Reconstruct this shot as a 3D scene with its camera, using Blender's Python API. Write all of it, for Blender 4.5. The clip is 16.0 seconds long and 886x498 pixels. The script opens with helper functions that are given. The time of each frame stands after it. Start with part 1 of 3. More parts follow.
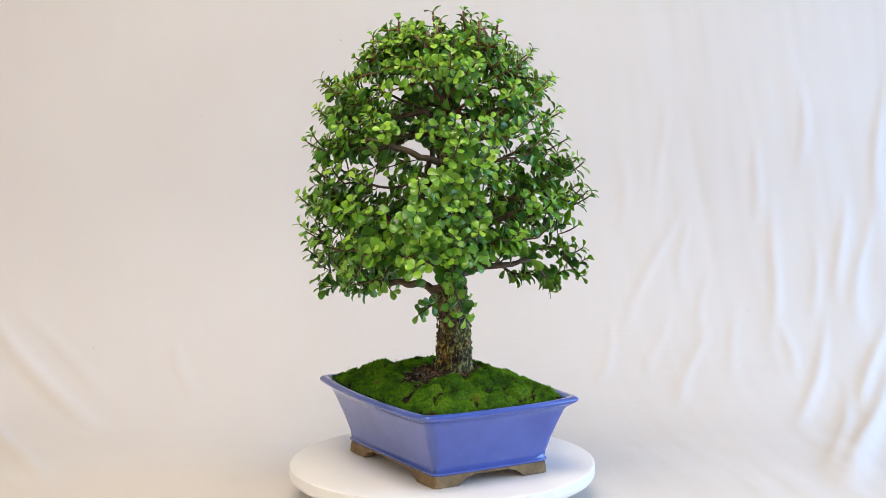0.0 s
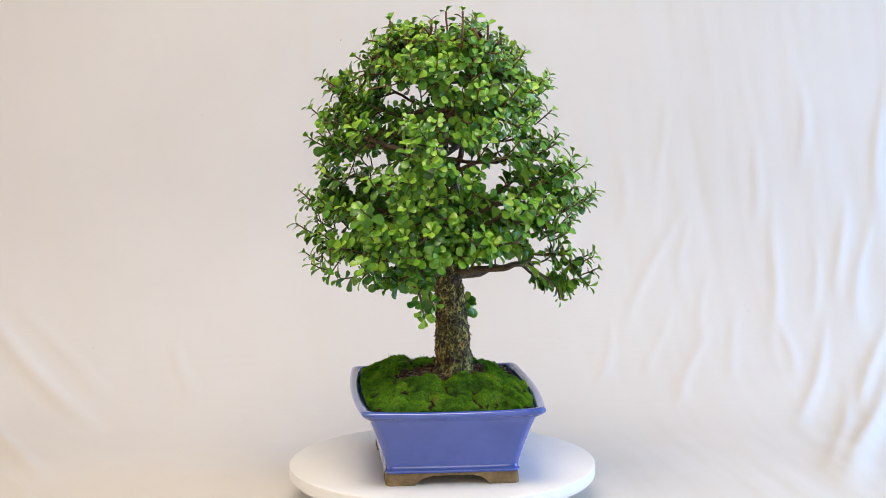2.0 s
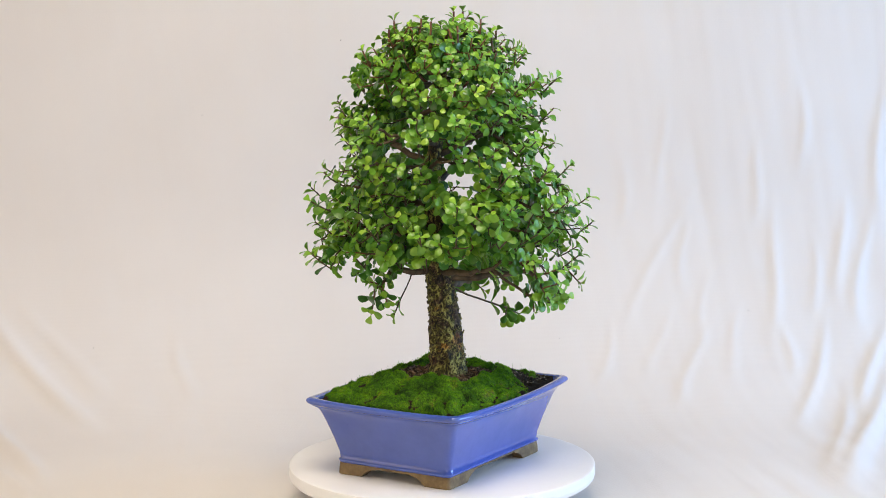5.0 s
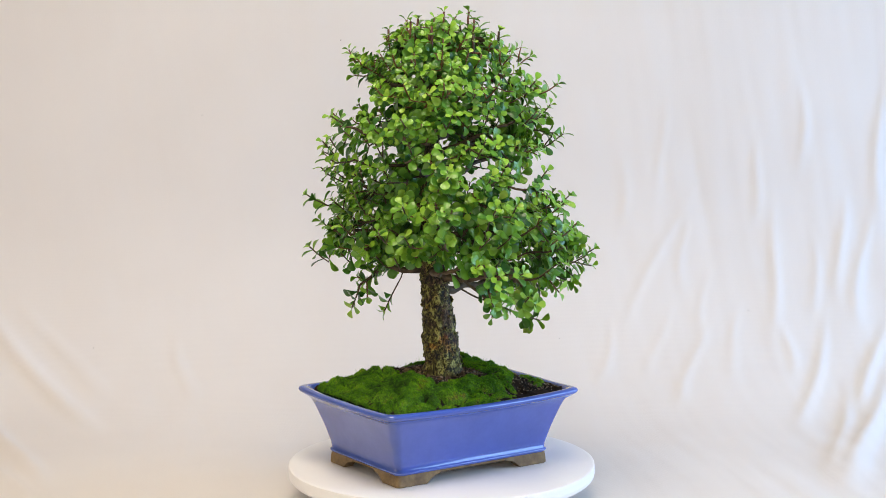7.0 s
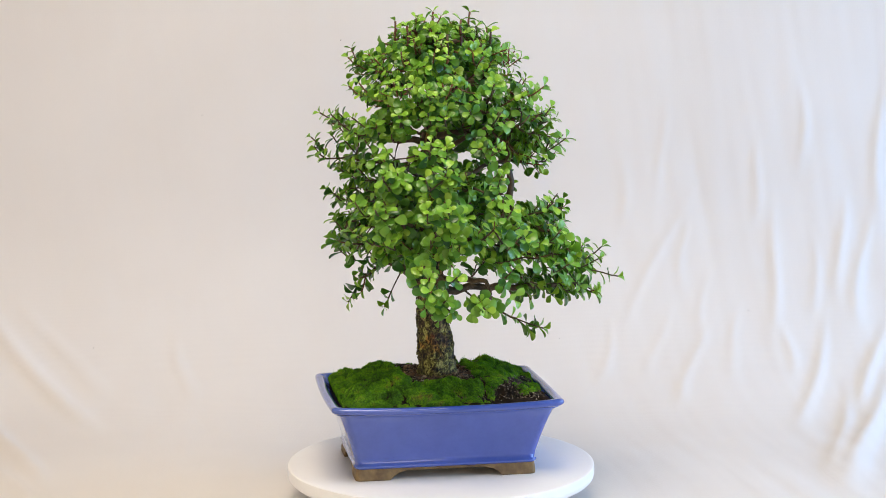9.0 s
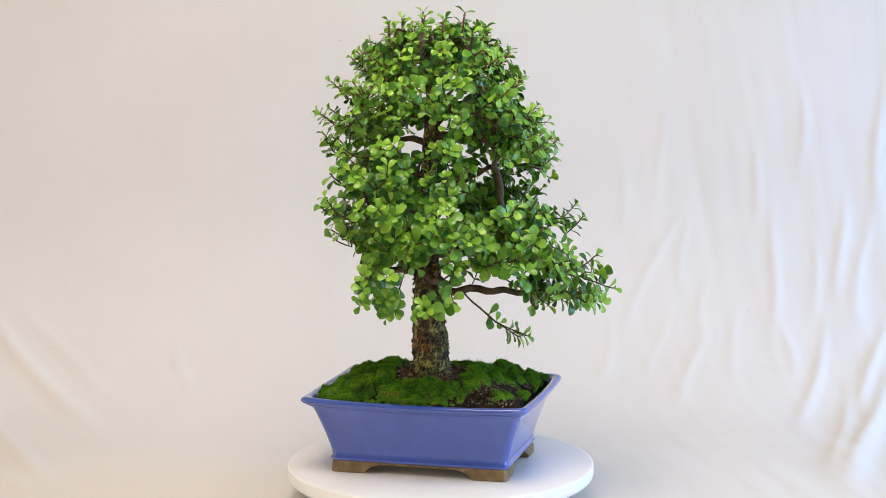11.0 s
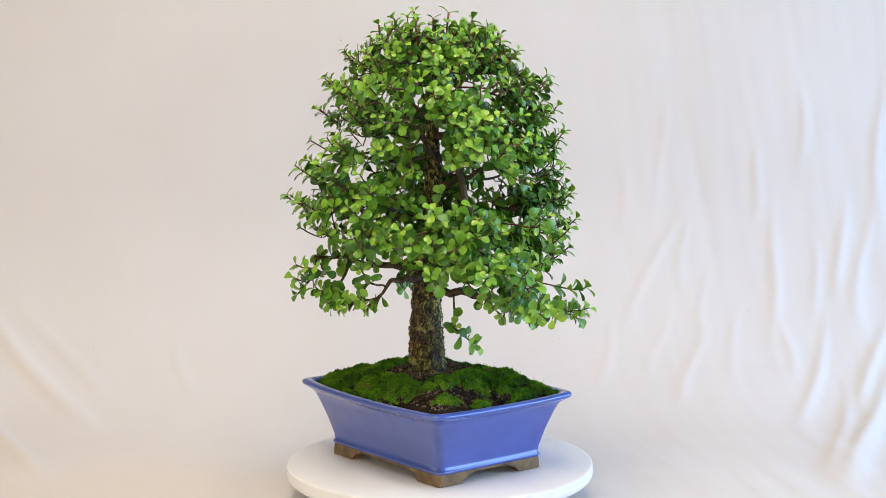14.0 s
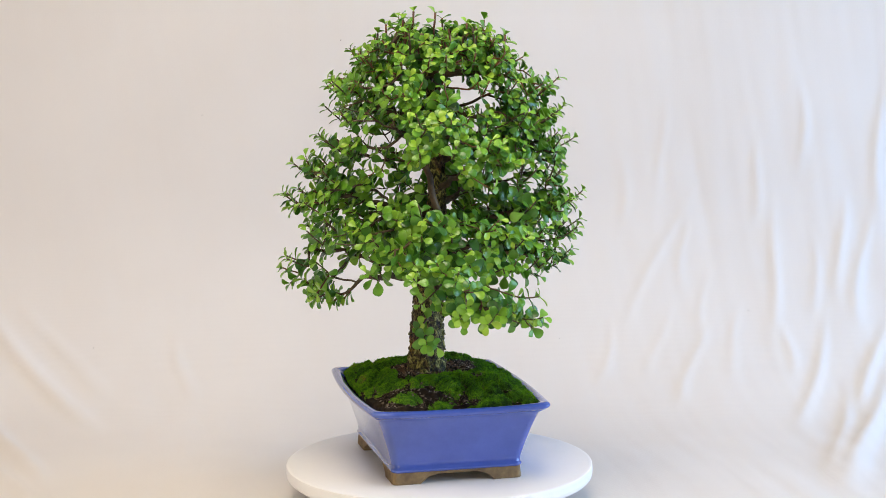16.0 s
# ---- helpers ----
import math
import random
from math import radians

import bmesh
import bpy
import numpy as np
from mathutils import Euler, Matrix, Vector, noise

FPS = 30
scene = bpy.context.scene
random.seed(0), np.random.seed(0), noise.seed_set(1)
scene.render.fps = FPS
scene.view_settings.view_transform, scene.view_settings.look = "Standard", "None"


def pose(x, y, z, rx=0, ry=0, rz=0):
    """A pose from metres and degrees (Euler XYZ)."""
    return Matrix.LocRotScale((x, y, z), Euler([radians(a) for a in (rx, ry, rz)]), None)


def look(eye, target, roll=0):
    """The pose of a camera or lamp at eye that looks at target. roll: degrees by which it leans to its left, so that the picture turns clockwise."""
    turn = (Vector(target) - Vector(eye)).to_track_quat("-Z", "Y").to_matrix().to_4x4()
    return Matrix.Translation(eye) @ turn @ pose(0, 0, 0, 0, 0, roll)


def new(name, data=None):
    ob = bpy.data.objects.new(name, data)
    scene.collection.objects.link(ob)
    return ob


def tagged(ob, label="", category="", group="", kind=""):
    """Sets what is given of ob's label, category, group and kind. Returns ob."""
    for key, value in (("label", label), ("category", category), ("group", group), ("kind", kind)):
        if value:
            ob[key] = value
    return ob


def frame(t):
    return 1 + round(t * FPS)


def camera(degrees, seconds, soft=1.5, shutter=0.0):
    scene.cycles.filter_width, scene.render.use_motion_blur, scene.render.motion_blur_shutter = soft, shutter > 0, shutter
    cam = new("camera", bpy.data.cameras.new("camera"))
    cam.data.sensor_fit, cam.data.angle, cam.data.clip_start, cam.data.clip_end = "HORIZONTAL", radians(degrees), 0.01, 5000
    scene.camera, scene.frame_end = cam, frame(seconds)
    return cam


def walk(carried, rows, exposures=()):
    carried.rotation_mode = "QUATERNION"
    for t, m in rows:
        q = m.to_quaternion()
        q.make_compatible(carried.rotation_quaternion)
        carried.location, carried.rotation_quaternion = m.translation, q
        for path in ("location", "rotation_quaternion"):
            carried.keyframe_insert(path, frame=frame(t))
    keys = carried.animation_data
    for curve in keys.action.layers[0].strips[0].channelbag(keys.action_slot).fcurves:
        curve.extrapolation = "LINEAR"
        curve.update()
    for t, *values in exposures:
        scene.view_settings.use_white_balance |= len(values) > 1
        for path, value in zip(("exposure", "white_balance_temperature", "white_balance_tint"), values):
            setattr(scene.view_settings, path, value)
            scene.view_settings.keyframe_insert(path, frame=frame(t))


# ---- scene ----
cam = camera(26.29, 16.0, 0.8)
EYE = (0.0, -2.5017, 0.6393)
STILL = look(EYE, (0.0045, 0.0, 0.2890), -0.285)
walk(cam, [(0.0, STILL), (16.0, STILL)])

TABLE_Z = -0.062          # top of the table under the cloth
TURN_START, TURN_SPEED = 29.67, -12.26   # degrees, degrees a second

# ---- light ----
world = bpy.data.worlds.new("world")
scene.world = world
world.use_nodes = True
wn = world.node_tree.nodes
wn["Background"].inputs["Color"].default_value = (0.80, 0.88, 1.0, 1)
wn["Background"].inputs["Strength"].default_value = 0.35


def area_lamp(name, eye, target, sx, sy, watts, color):
    lamp = bpy.data.lights.new(name, "AREA")
    lamp.shape, lamp.size, lamp.size_y, lamp.energy, lamp.color = "RECTANGLE", sx, sy, watts, color
    ob = new(name, lamp)
    ob.matrix_basis = look(eye, target)
    return ob


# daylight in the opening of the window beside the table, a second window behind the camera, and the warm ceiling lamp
area_lamp("window_daylight", (2.48, -0.30, 0.55), (0.0, -0.30, 0.35), 1.7, 1.3, 64, (0.36, 0.605, 1.0))
area_lamp("front_daylight", (0.35, -4.48, 0.65), (0.35, 0.0, 0.5), 2.2, 1.3, 26.5, (1.0, 0.89, 0.73))
# warm room light from the left, source unseen, set in an added wall opening
area_lamp("west_warm_light", (-2.48, -0.60, 0.55), (0.0, -0.60, 0.35), 1.7, 1.3, 11.5, (1.0, 0.75, 0.50))
area_lamp("ceiling_lamp_light", (-0.10, -0.70, 1.66), (-0.10, -0.699, 0.0), 0.9, 0.9, 21.3, (1.0, 0.85, 0.645))
scene.view_settings.exposure = 0.0


# ---- materials ----
def material(name):
    m = bpy.data.materials.new(name)
    m.use_nodes = True
    return m, m.node_tree.nodes, m.node_tree.links, m.node_tree.nodes["Principled BSDF"]


def noise_node(m, scale, detail=4.0, rough=0.55, vector=None):
    n = m.node_tree.nodes.new("ShaderNodeTexNoise")
    n.inputs["Scale"].default_value, n.inputs["Detail"].default_value, n.inputs["Roughness"].default_value = scale, detail, rough
    if vector is None:
        tc = m.node_tree.nodes.new("ShaderNodeTexCoord")
        vector = tc.outputs["Object"]
    m.node_tree.links.new(vector, n.inputs["Vector"])
    return n


def ramp(m, fac, stops):
    r = m.node_tree.nodes.new("ShaderNodeValToRGB")
    while len(r.color_ramp.elements) < len(stops):
        r.color_ramp.elements.new(0.5)
    for e, (pos, col) in zip(r.color_ramp.elements, stops):
        e.position, e.color = pos, (*col, 1)
    m.node_tree.links.new(fac, r.inputs["Fac"])
    return r


def mixed(m, fac, a, b, blend="MIX"):
    n = m.node_tree.nodes.new("ShaderNodeMix")
    n.data_type, n.blend_type = "RGBA", blend
    for sock, v in ((n.inputs[0], fac), (n.inputs[6], a), (n.inputs[7], b)):
        if isinstance(v, (int, float)):
            sock.default_value = v
        elif isinstance(v, tuple):
            sock.default_value = (*v, 1)
        else:
            m.node_tree.links.new(v, sock)
    return n.outputs[2]


def bump(m, height, strength, distance, bsdf):
    b = m.node_tree.nodes.new("ShaderNodeBump")
    b.inputs["Strength"].default_value, b.inputs["Distance"].default_value = strength, distance
    m.node_tree.links.new(height, b.inputs["Height"])
    m.node_tree.links.new(b.outputs["Normal"], bsdf.inputs["Normal"])


def two_tone(name, dark, light, scale, fine, rough, bump_by, lo=0.35, hi=0.68, spec=0.5, grain=0.72):
    m, n, l, b = material(name)
    big, small = noise_node(m, scale), noise_node(m, fine, 6.0)
    r = ramp(m, big.outputs["Fac"], ((lo, dark), (hi, light)))
    s = ramp(m, small.outputs["Fac"], ((0.3, (grain, grain, grain)), (0.7, (1.0, 1.0, 1.0))))
    l.new(mixed(m, 1.0, r.outputs["Color"], s.outputs["Color"], "MULTIPLY"), b.inputs["Base Color"])
    b.inputs["Roughness"].default_value, b.inputs["Specular IOR Level"].default_value = rough, spec
    if bump_by:
        bump(m, small.outputs["Fac"], 0.6, bump_by, b)
    return m


def cloth_material():
    m, n, l, b = material("cream_cotton")
    big = noise_node(m, 3.0, 3.0)
    col = ramp(m, big.outputs["Fac"], ((0.35, (0.71, 0.675, 0.645)), (0.7, (0.74, 0.71, 0.685))))
    tc = n.new("ShaderNodeTexCoord")
    weave = []
    for axis in ("X", "Z"):
        w = n.new("ShaderNodeTexWave")
        w.wave_type, w.bands_direction = "BANDS", axis
        w.inputs["Scale"].default_value, w.inputs["Distortion"].default_value = 260.0, 1.2
        w.inputs["Detail Scale"].default_value = 3.0
        l.new(tc.outputs["Object"], w.inputs["Vector"])
        weave.append(w)
    thread = mixed(m, 0.5, weave[0].outputs["Color"], weave[1].outputs["Color"])
    slub = noise_node(m, 90.0, 5.0)
    h = mixed(m, 0.55, thread, slub.outputs["Color"])
    l.new(col.outputs["Color"], b.inputs["Base Color"])
    b.inputs["Roughness"].default_value, b.inputs["Specular IOR Level"].default_value = 0.9, 0.15
    bump(m, h, 0.25, 0.0006, b)
    return m


def glaze_material():
    m, n, l, b = material("blue_glaze")
    big, small = noise_node(m, 16.0, 6.0, 0.65), noise_node(m, 160.0, 5.0)
    r = ramp(m, big.outputs["Fac"], ((0.28, (0.038, 0.079, 0.345)), (0.72, (0.060, 0.112, 0.465))))
    pits = ramp(m, small.outputs["Fac"], ((0.22, (0.8, 0.82, 0.86)), (0.31, (1, 1, 1))))
    # sharp edges are paler: thin glaze, plus their highlight lines painted in
    thin = ramp(m, n.new("ShaderNodeNewGeometry").outputs["Pointiness"], ((0.55, (0, 0, 0)), (0.64, (0.45, 0.45, 0.45))))
    base = mixed(m, 1.0, r.outputs["Color"], pits.outputs["Color"], "MULTIPLY")
    l.new(mixed(m, thin.outputs["Color"], base, (0.22, 0.30, 0.56)), b.inputs["Base Color"])
    b.inputs["Roughness"].default_value = 0.09
    b.inputs["Coat Weight"].default_value, b.inputs["Coat Roughness"].default_value = 0.6, 0.04
    wav = noise_node(m, 45.0, 2.0)
    bump(m, wav.outputs["Fac"], 0.06, 0.002, b)
    return m


def leaf_material(name, spread, greens):
    m, n, l, b = material(name)
    if spread == "island":
        rnd = n.new("ShaderNodeNewGeometry").outputs["Random Per Island"]
    else:
        rnd = n.new("ShaderNodeObjectInfo").outputs["Random"]
    col = ramp(m, rnd, greens)
    tint = noise_node(m, 60.0, 3.0)
    shade = ramp(m, tint.outputs["Fac"], ((0.3, (0.82, 0.85, 0.8)), (0.7, (1.06, 1.03, 1.0))))
    out = mixed(m, 1.0, col.outputs["Color"], shade.outputs["Color"], "MULTIPLY")
    l.new(out, b.inputs["Base Color"])
    b.inputs["Roughness"].default_value, b.inputs["Specular IOR Level"].default_value = 0.32, 0.5
    tr = n.new("ShaderNodeBsdfTranslucent")
    l.new(out, tr.inputs["Color"])
    mx = n.new("ShaderNodeMixShader")
    mx.inputs[0].default_value = 0.10
    l.new(b.outputs[0], mx.inputs[1])
    l.new(tr.outputs[0], mx.inputs[2])
    l.new(mx.outputs[0], n["Material Output"].inputs["Surface"])
    fine = noise_node(m, 220.0, 3.0)
    bump(m, fine.outputs["Fac"], 0.15, 0.0006, b)
    return m


def bark_material():
    """Corky bark: ragged flakes of several browns with dark hollows, and yellow-green lichen in patches."""
    m, n, l, b = material("flaking_bark")
    tc = n.new("ShaderNodeTexCoord")
    stretch = n.new("ShaderNodeMapping")
    stretch.inputs["Scale"].default_value = (1.0, 1.0, 0.6)
    l.new(tc.outputs["Object"], stretch.inputs["Vector"])
    flake = noise_node(m, 165.0, 6.0, 0.66, stretch.outputs["Vector"])
    flake.inputs["Distortion"].default_value = 1.2
    hue = ramp(m, flake.outputs["Fac"], ((0.40, (0.008, 0.005, 0.003)), (0.48, (0.050, 0.029, 0.015)), (0.55, (0.115, 0.070, 0.034)), (0.63, (0.24, 0.160, 0.075)), (0.71, (0.48, 0.37, 0.19))))
    big, red, fine = noise_node(m, 42.0, 5.0, 0.65), noise_node(m, 34.0, 3.0), noise_node(m, 520.0, 4.0)
    lichen = ramp(m, big.outputs["Fac"], ((0.43, (0, 0, 0)), (0.52, (1, 1, 1))))
    green = ramp(m, flake.outputs["Fac"], ((0.40, (0.014, 0.012, 0.004)), (0.50, (0.14, 0.125, 0.022)), (0.60, (0.58, 0.54, 0.15))))
    col = mixed(m, lichen.outputs["Color"], hue.outputs["Color"], green.outputs["Color"])
    rust = ramp(m, red.outputs["Fac"], ((0.56, (1, 1, 1)), (0.66, (1.25, 0.68, 0.45))))
    col = mixed(m, 1.0, col, rust.outputs["Color"], "MULTIPLY")
    grain = ramp(m, fine.outputs["Fac"], ((0.3, (0.55, 0.55, 0.55)), (0.7, (1.1, 1.1, 1.1))))
    l.new(mixed(m, 1.0, col, grain.outputs["Color"], "MULTIPLY"), b.inputs["Base Color"])
    b.inputs["Roughness"].default_value = 0.75
    bump(m, flake.outputs["Fac"], 1.0, 0.006, b)
    return m


def moss_material(name, lift):
    m, n, l, b = material(name)
    big, fine = noise_node(m, 34.0, 6.0, 0.72), noise_node(m, 750.0, 4.0)
    col = ramp(m, big.outputs["Fac"], ((0.34, (0.014 * lift, 0.042 * lift, 0.004)), (0.47, (0.060 * lift, 0.160 * lift, 0.009)), (0.60, (0.120 * lift, 0.275 * lift, 0.014)), (0.70, (0.20 * lift, 0.19 * lift, 0.035))))
    f = ramp(m, fine.outputs["Fac"], ((0.34, (0.40, 0.42, 0.40)), (0.64, (1.2, 1.2, 1.1))))
    l.new(mixed(m, 1.0, col.outputs["Color"], f.outputs["Color"], "MULTIPLY"), b.inputs["Base Color"])
    b.inputs["Roughness"].default_value, b.inputs["Specular IOR Level"].default_value = 0.8, 0.2
    bump(m, fine.outputs["Fac"], 0.8, 0.0015, b)
    return m


CLOTH, GLAZE, BARK = cloth_material(), glaze_material(), bark_material()
# shoots paler than the mound, with highlights and hollow shade put into both colours
MOSS, MOSS_TIP = moss_material("shaded_green_moss", 0.70), moss_material("lit_moss_tips", 1.85)
MATURE = ((0.0, (0.026, 0.105, 0.014)), (0.40, (0.074, 0.232, 0.020)), (0.80, (0.150, 0.365, 0.028)), (1.0, (0.23, 0.46, 0.045)))
YOUNG = ((0.0, (0.110, 0.285, 0.020)), (0.40, (0.180, 0.395, 0.028)), (0.80, (0.260, 0.495, 0.038)), (1.0, (0.35, 0.57, 0.060)))
LEAF, LEAF_JOINED, LEAF_YOUNG = leaf_material("jade_leaf", "object", MATURE), leaf_material("jade_foliage", "island", MATURE), leaf_material("jade_young_leaf", "island", YOUNG)
CLAY = two_tone("unglazed_clay", (0.17, 0.105, 0.050), (0.31, 0.215, 0.095), 45.0, 190.0, 0.75, 0.0008)
SOIL = two_tone("dark_soil", (0.008, 0.006, 0.004), (0.034, 0.022, 0.013), 60.0, 260.0, 0.95, 0.002, spec=0.15)
GRIT = two_tone("soil_grit", (0.060, 0.038, 0.022), (0.36, 0.29, 0.21), 60.0, 300.0, 0.9, 0.0008, spec=0.2)
FINE_GRIT, fn, fl, fb = material("fine_grit")
fl.new(ramp(FINE_GRIT, fn.new("ShaderNodeNewGeometry").outputs["Random Per Island"], ((0.0, (0.012, 0.008, 0.005)), (0.62, (0.065, 0.042, 0.024)), (0.88, (0.22, 0.16, 0.10)), (1.0, (0.50, 0.45, 0.37)))).outputs["Color"], fb.inputs["Base Color"])
fb.inputs["Roughness"].default_value = 0.9
LITTER, tn, tl, tb = material("dry_litter")
tl.new(ramp(LITTER, tn.new("ShaderNodeNewGeometry").outputs["Random Per Island"], ((0.0, (0.05, 0.025, 0.012)), (0.6, (0.16, 0.085, 0.04)), (1.0, (0.42, 0.29, 0.17)))).outputs["Color"], tb.inputs["Base Color"])
tb.inputs["Roughness"].default_value = 0.8
TWIG = two_tone("brown_twig", (0.040, 0.026, 0.013), (0.140, 0.095, 0.046), 70.0, 400.0, 0.7, 0.0008)
STEM = two_tone("reddish_stem", (0.10, 0.030, 0.018), (0.20, 0.085, 0.030), 60.0, 300.0, 0.5, 0.0)
DISC = two_tone("white_laminate", (0.855, 0.85, 0.84), (0.885, 0.88, 0.87), 6.0, 90.0, 0.45, 0.0, grain=0.985)
PAINT = two_tone("wall_paint", (0.62, 0.60, 0.57), (0.68, 0.66, 0.63), 1.5, 60.0, 0.9, 0.001, grain=0.95)
BOARD = two_tone("floor_board", (0.16, 0.09, 0.045), (0.30, 0.18, 0.09), 4.0, 60.0, 0.5, 0.0005)
STONE = two_tone("pale_stone", (0.52, 0.53, 0.54), (0.74, 0.74, 0.73), 7.0, 40.0, 0.35, 0.0)
DARK = two_tone("dark_plastic", (0.03, 0.03, 0.03), (0.05, 0.05, 0.05), 20.0, 200.0, 0.5, 0.0)
LINT = two_tone("lint", (0.05, 0.045, 0.04), (0.12, 0.10, 0.09), 200.0, 900.0, 0.9, 0.0)
GLOW, gn, gl, gb = material("lamp_diffuser")
gb.inputs["Emission Color"].default_value, gb.inputs["Emission Strength"].default_value = (1.0, 0.85, 0.7, 1), 2.0


# ---- mesh helpers ----
def mesh_ob(name, verts, faces, mats, parent=None, label="", smooth=True, slots=None):
    me = bpy.data.meshes.new(name)
    me.from_pydata([tuple(v) for v in verts], [], [tuple(f) for f in faces])
    for m in (mats if isinstance(mats, (list, tuple)) else [mats]):
        me.materials.append(m)
    if slots is not None:
        me.polygons.foreach_set("material_index", slots)
    if smooth:
        me.polygons.foreach_set("use_smooth", [True] * len(me.polygons))
    me.update()
    ob = new(name, me)
    if parent is not None:
        ob.parent = parent
    if label:
        ob["label"] = label
    return ob


def part(name, bm, mat, parent, label="", smooth=True):
    bmesh.ops.recalc_face_normals(bm, faces=bm.faces)
    me = bpy.data.meshes.new(name)
    bm.to_mesh(me)
    bm.free()
    me.materials.append(mat)
    if smooth:
        me.polygons.foreach_set("use_smooth", [True] * len(me.polygons))
    ob = new(name, me)
    ob.parent = parent
    if label:
        ob["label"] = label
    return ob


def thing(name, label, category, group="", kind=""):
    ob = new(name)
    ob.empty_display_size = 0.02
    return tagged(ob, label, category, group, kind)


def box_bm(x0, y0, z0, x1, y1, z1, bevel=0.0):
    bm = bmesh.new()
    bmesh.ops.create_cube(bm, size=1.0)
    bmesh.ops.scale(bm, vec=(x1 - x0, y1 - y0, z1 - z0), verts=bm.verts)
    bmesh.ops.translate(bm, vec=((x0 + x1) / 2, (y0 + y1) / 2, (z0 + z1) / 2), verts=bm.verts)
    if bevel:
        bmesh.ops.bevel(bm, geom=bm.edges[:], offset=bevel, segments=2, affect="EDGES")
    return bm


def revolve(profile, n=96, ox=0.0):
    """Verts and faces of a turned body; profile: (radius, z) from the bottom's middle to the top's middle."""
    verts, faces = [], []
    for r, z in profile:
        verts += [(ox + r * math.cos(2 * math.pi * k / n), r * math.sin(2 * math.pi * k / n), z) for k in range(n)]
    for i in range(len(profile) - 1):
        for k in range(n):
            a, b = i * n + k, i * n + (k + 1) % n
            faces.append((a, b, b + n, a + n))
    faces.append(tuple(range(n - 1, -1, -1)))
    faces.append(tuple(range((len(profile) - 1) * n, len(profile) * n)))
    return verts, faces


def loft(rings, cap_bottom=True, cap_top=True):
    n = len(rings[0])
    verts, faces = [v for r in rings for v in r], []
    for i in range(len(rings) - 1):
        for k in range(n):
            a, b = i * n + k, i * n + (k + 1) % n
            faces.append((a, b, b + n, a + n))
    if cap_bottom:
        faces.append(tuple(range(n - 1, -1, -1)))
    if cap_top:
        faces.append(tuple(range((len(rings) - 1) * n, len(rings) * n)))
    return verts, faces


def smoothstep(a, b, x):
    t = min(1.0, max(0.0, (x - a) / (b - a)))
    return t * t * (3 - 2 * t)


# ---- the room that closes the place ----
def structure(name, bm, mat, label):
    ob = part(name, bm, mat, None, "", False)
    return tagged(ob, label, name.split("_")[0], "", "structure")


ROOM_X, ROOM_Y0, ROOM_Y1, FLOOR_Z, CEIL_Z = 2.5, -4.5, 1.45, -0.80, 1.75
structure("floor", box_bm(-ROOM_X - 0.2, ROOM_Y0 - 0.2, FLOOR_Z - 0.1, ROOM_X + 0.2, ROOM_Y1 + 0.2, FLOOR_Z), BOARD, "brown wooden room floor")
structure("ceiling", box_bm(-ROOM_X - 0.2, ROOM_Y0 - 0.2, CEIL_Z, ROOM_X + 0.2, ROOM_Y1 + 0.2, CEIL_Z + 0.1), PAINT, "plain off-white room ceiling")
structure("wall_north", box_bm(-ROOM_X - 0.2, ROOM_Y1, FLOOR_Z, ROOM_X + 0.2, ROOM_Y1 + 0.2, CEIL_Z), PAINT, "plain off-white wall behind the cloth")


def wall_with_window(name, label, along_x, at, thick, lo, hi, w0, w1, z0, z1):
    """A wall with one opening from w0 to w1 along it and z0 to z1 in height, cut right through."""
    bm = bmesh.new()
    for a0, a1, b0, b1 in ((lo, w0, FLOOR_Z, CEIL_Z), (w1, hi, FLOOR_Z, CEIL_Z), (w0, w1, FLOOR_Z, z0), (w0, w1, z1, CEIL_Z)):
        piece = box_bm(a0, at, b0, a1, at + thick, b1) if along_x else box_bm(at, a0, b0, at + thick, a1, b1)
        me = bpy.data.meshes.new("piece")
        piece.to_mesh(me)
        piece.free()
        bm.from_mesh(me)
        bpy.data.meshes.remove(me)
    structure(name, bm, PAINT, label)


wall_with_window("wall_east", "off-white wall with a bright window opening", False, ROOM_X, 0.2, ROOM_Y0, ROOM_Y1, -1.15, 0.55, -0.10, 1.20)
# this opening is added to hold the unseen warm light
wall_with_window("wall_west", "off-white wall with an added opening for warm light", False, -ROOM_X - 0.2, 0.2, ROOM_Y0, ROOM_Y1, -1.45, 0.25, -0.10, 1.20)
wall_with_window("wall_south", "off-white wall with a wide window opening", True, ROOM_Y0 - 0.2, 0.2, -ROOM_X, ROOM_X, -0.75, 1.45, 0.0, 1.30)


# ---- table, cloth, turntable ----
def build_table():
    table = thing("table", "pale stone-topped table under the cream cloth", "table")
    part("tabletop", box_bm(-1.35, -1.26, TABLE_Z - 0.035, 1.35, 1.05, TABLE_Z - 0.004, 0.004), STONE, table)
    for x in (-1.25, 1.25):
        for y in (-1.18, 0.96):
            part("leg", box_bm(x - 0.03, y - 0.03, FLOOR_Z, x + 0.03, y + 0.03, TABLE_Z - 0.033, 0.003), BOARD, table)


BACK_Y, SWEEP = 0.72, 0.36


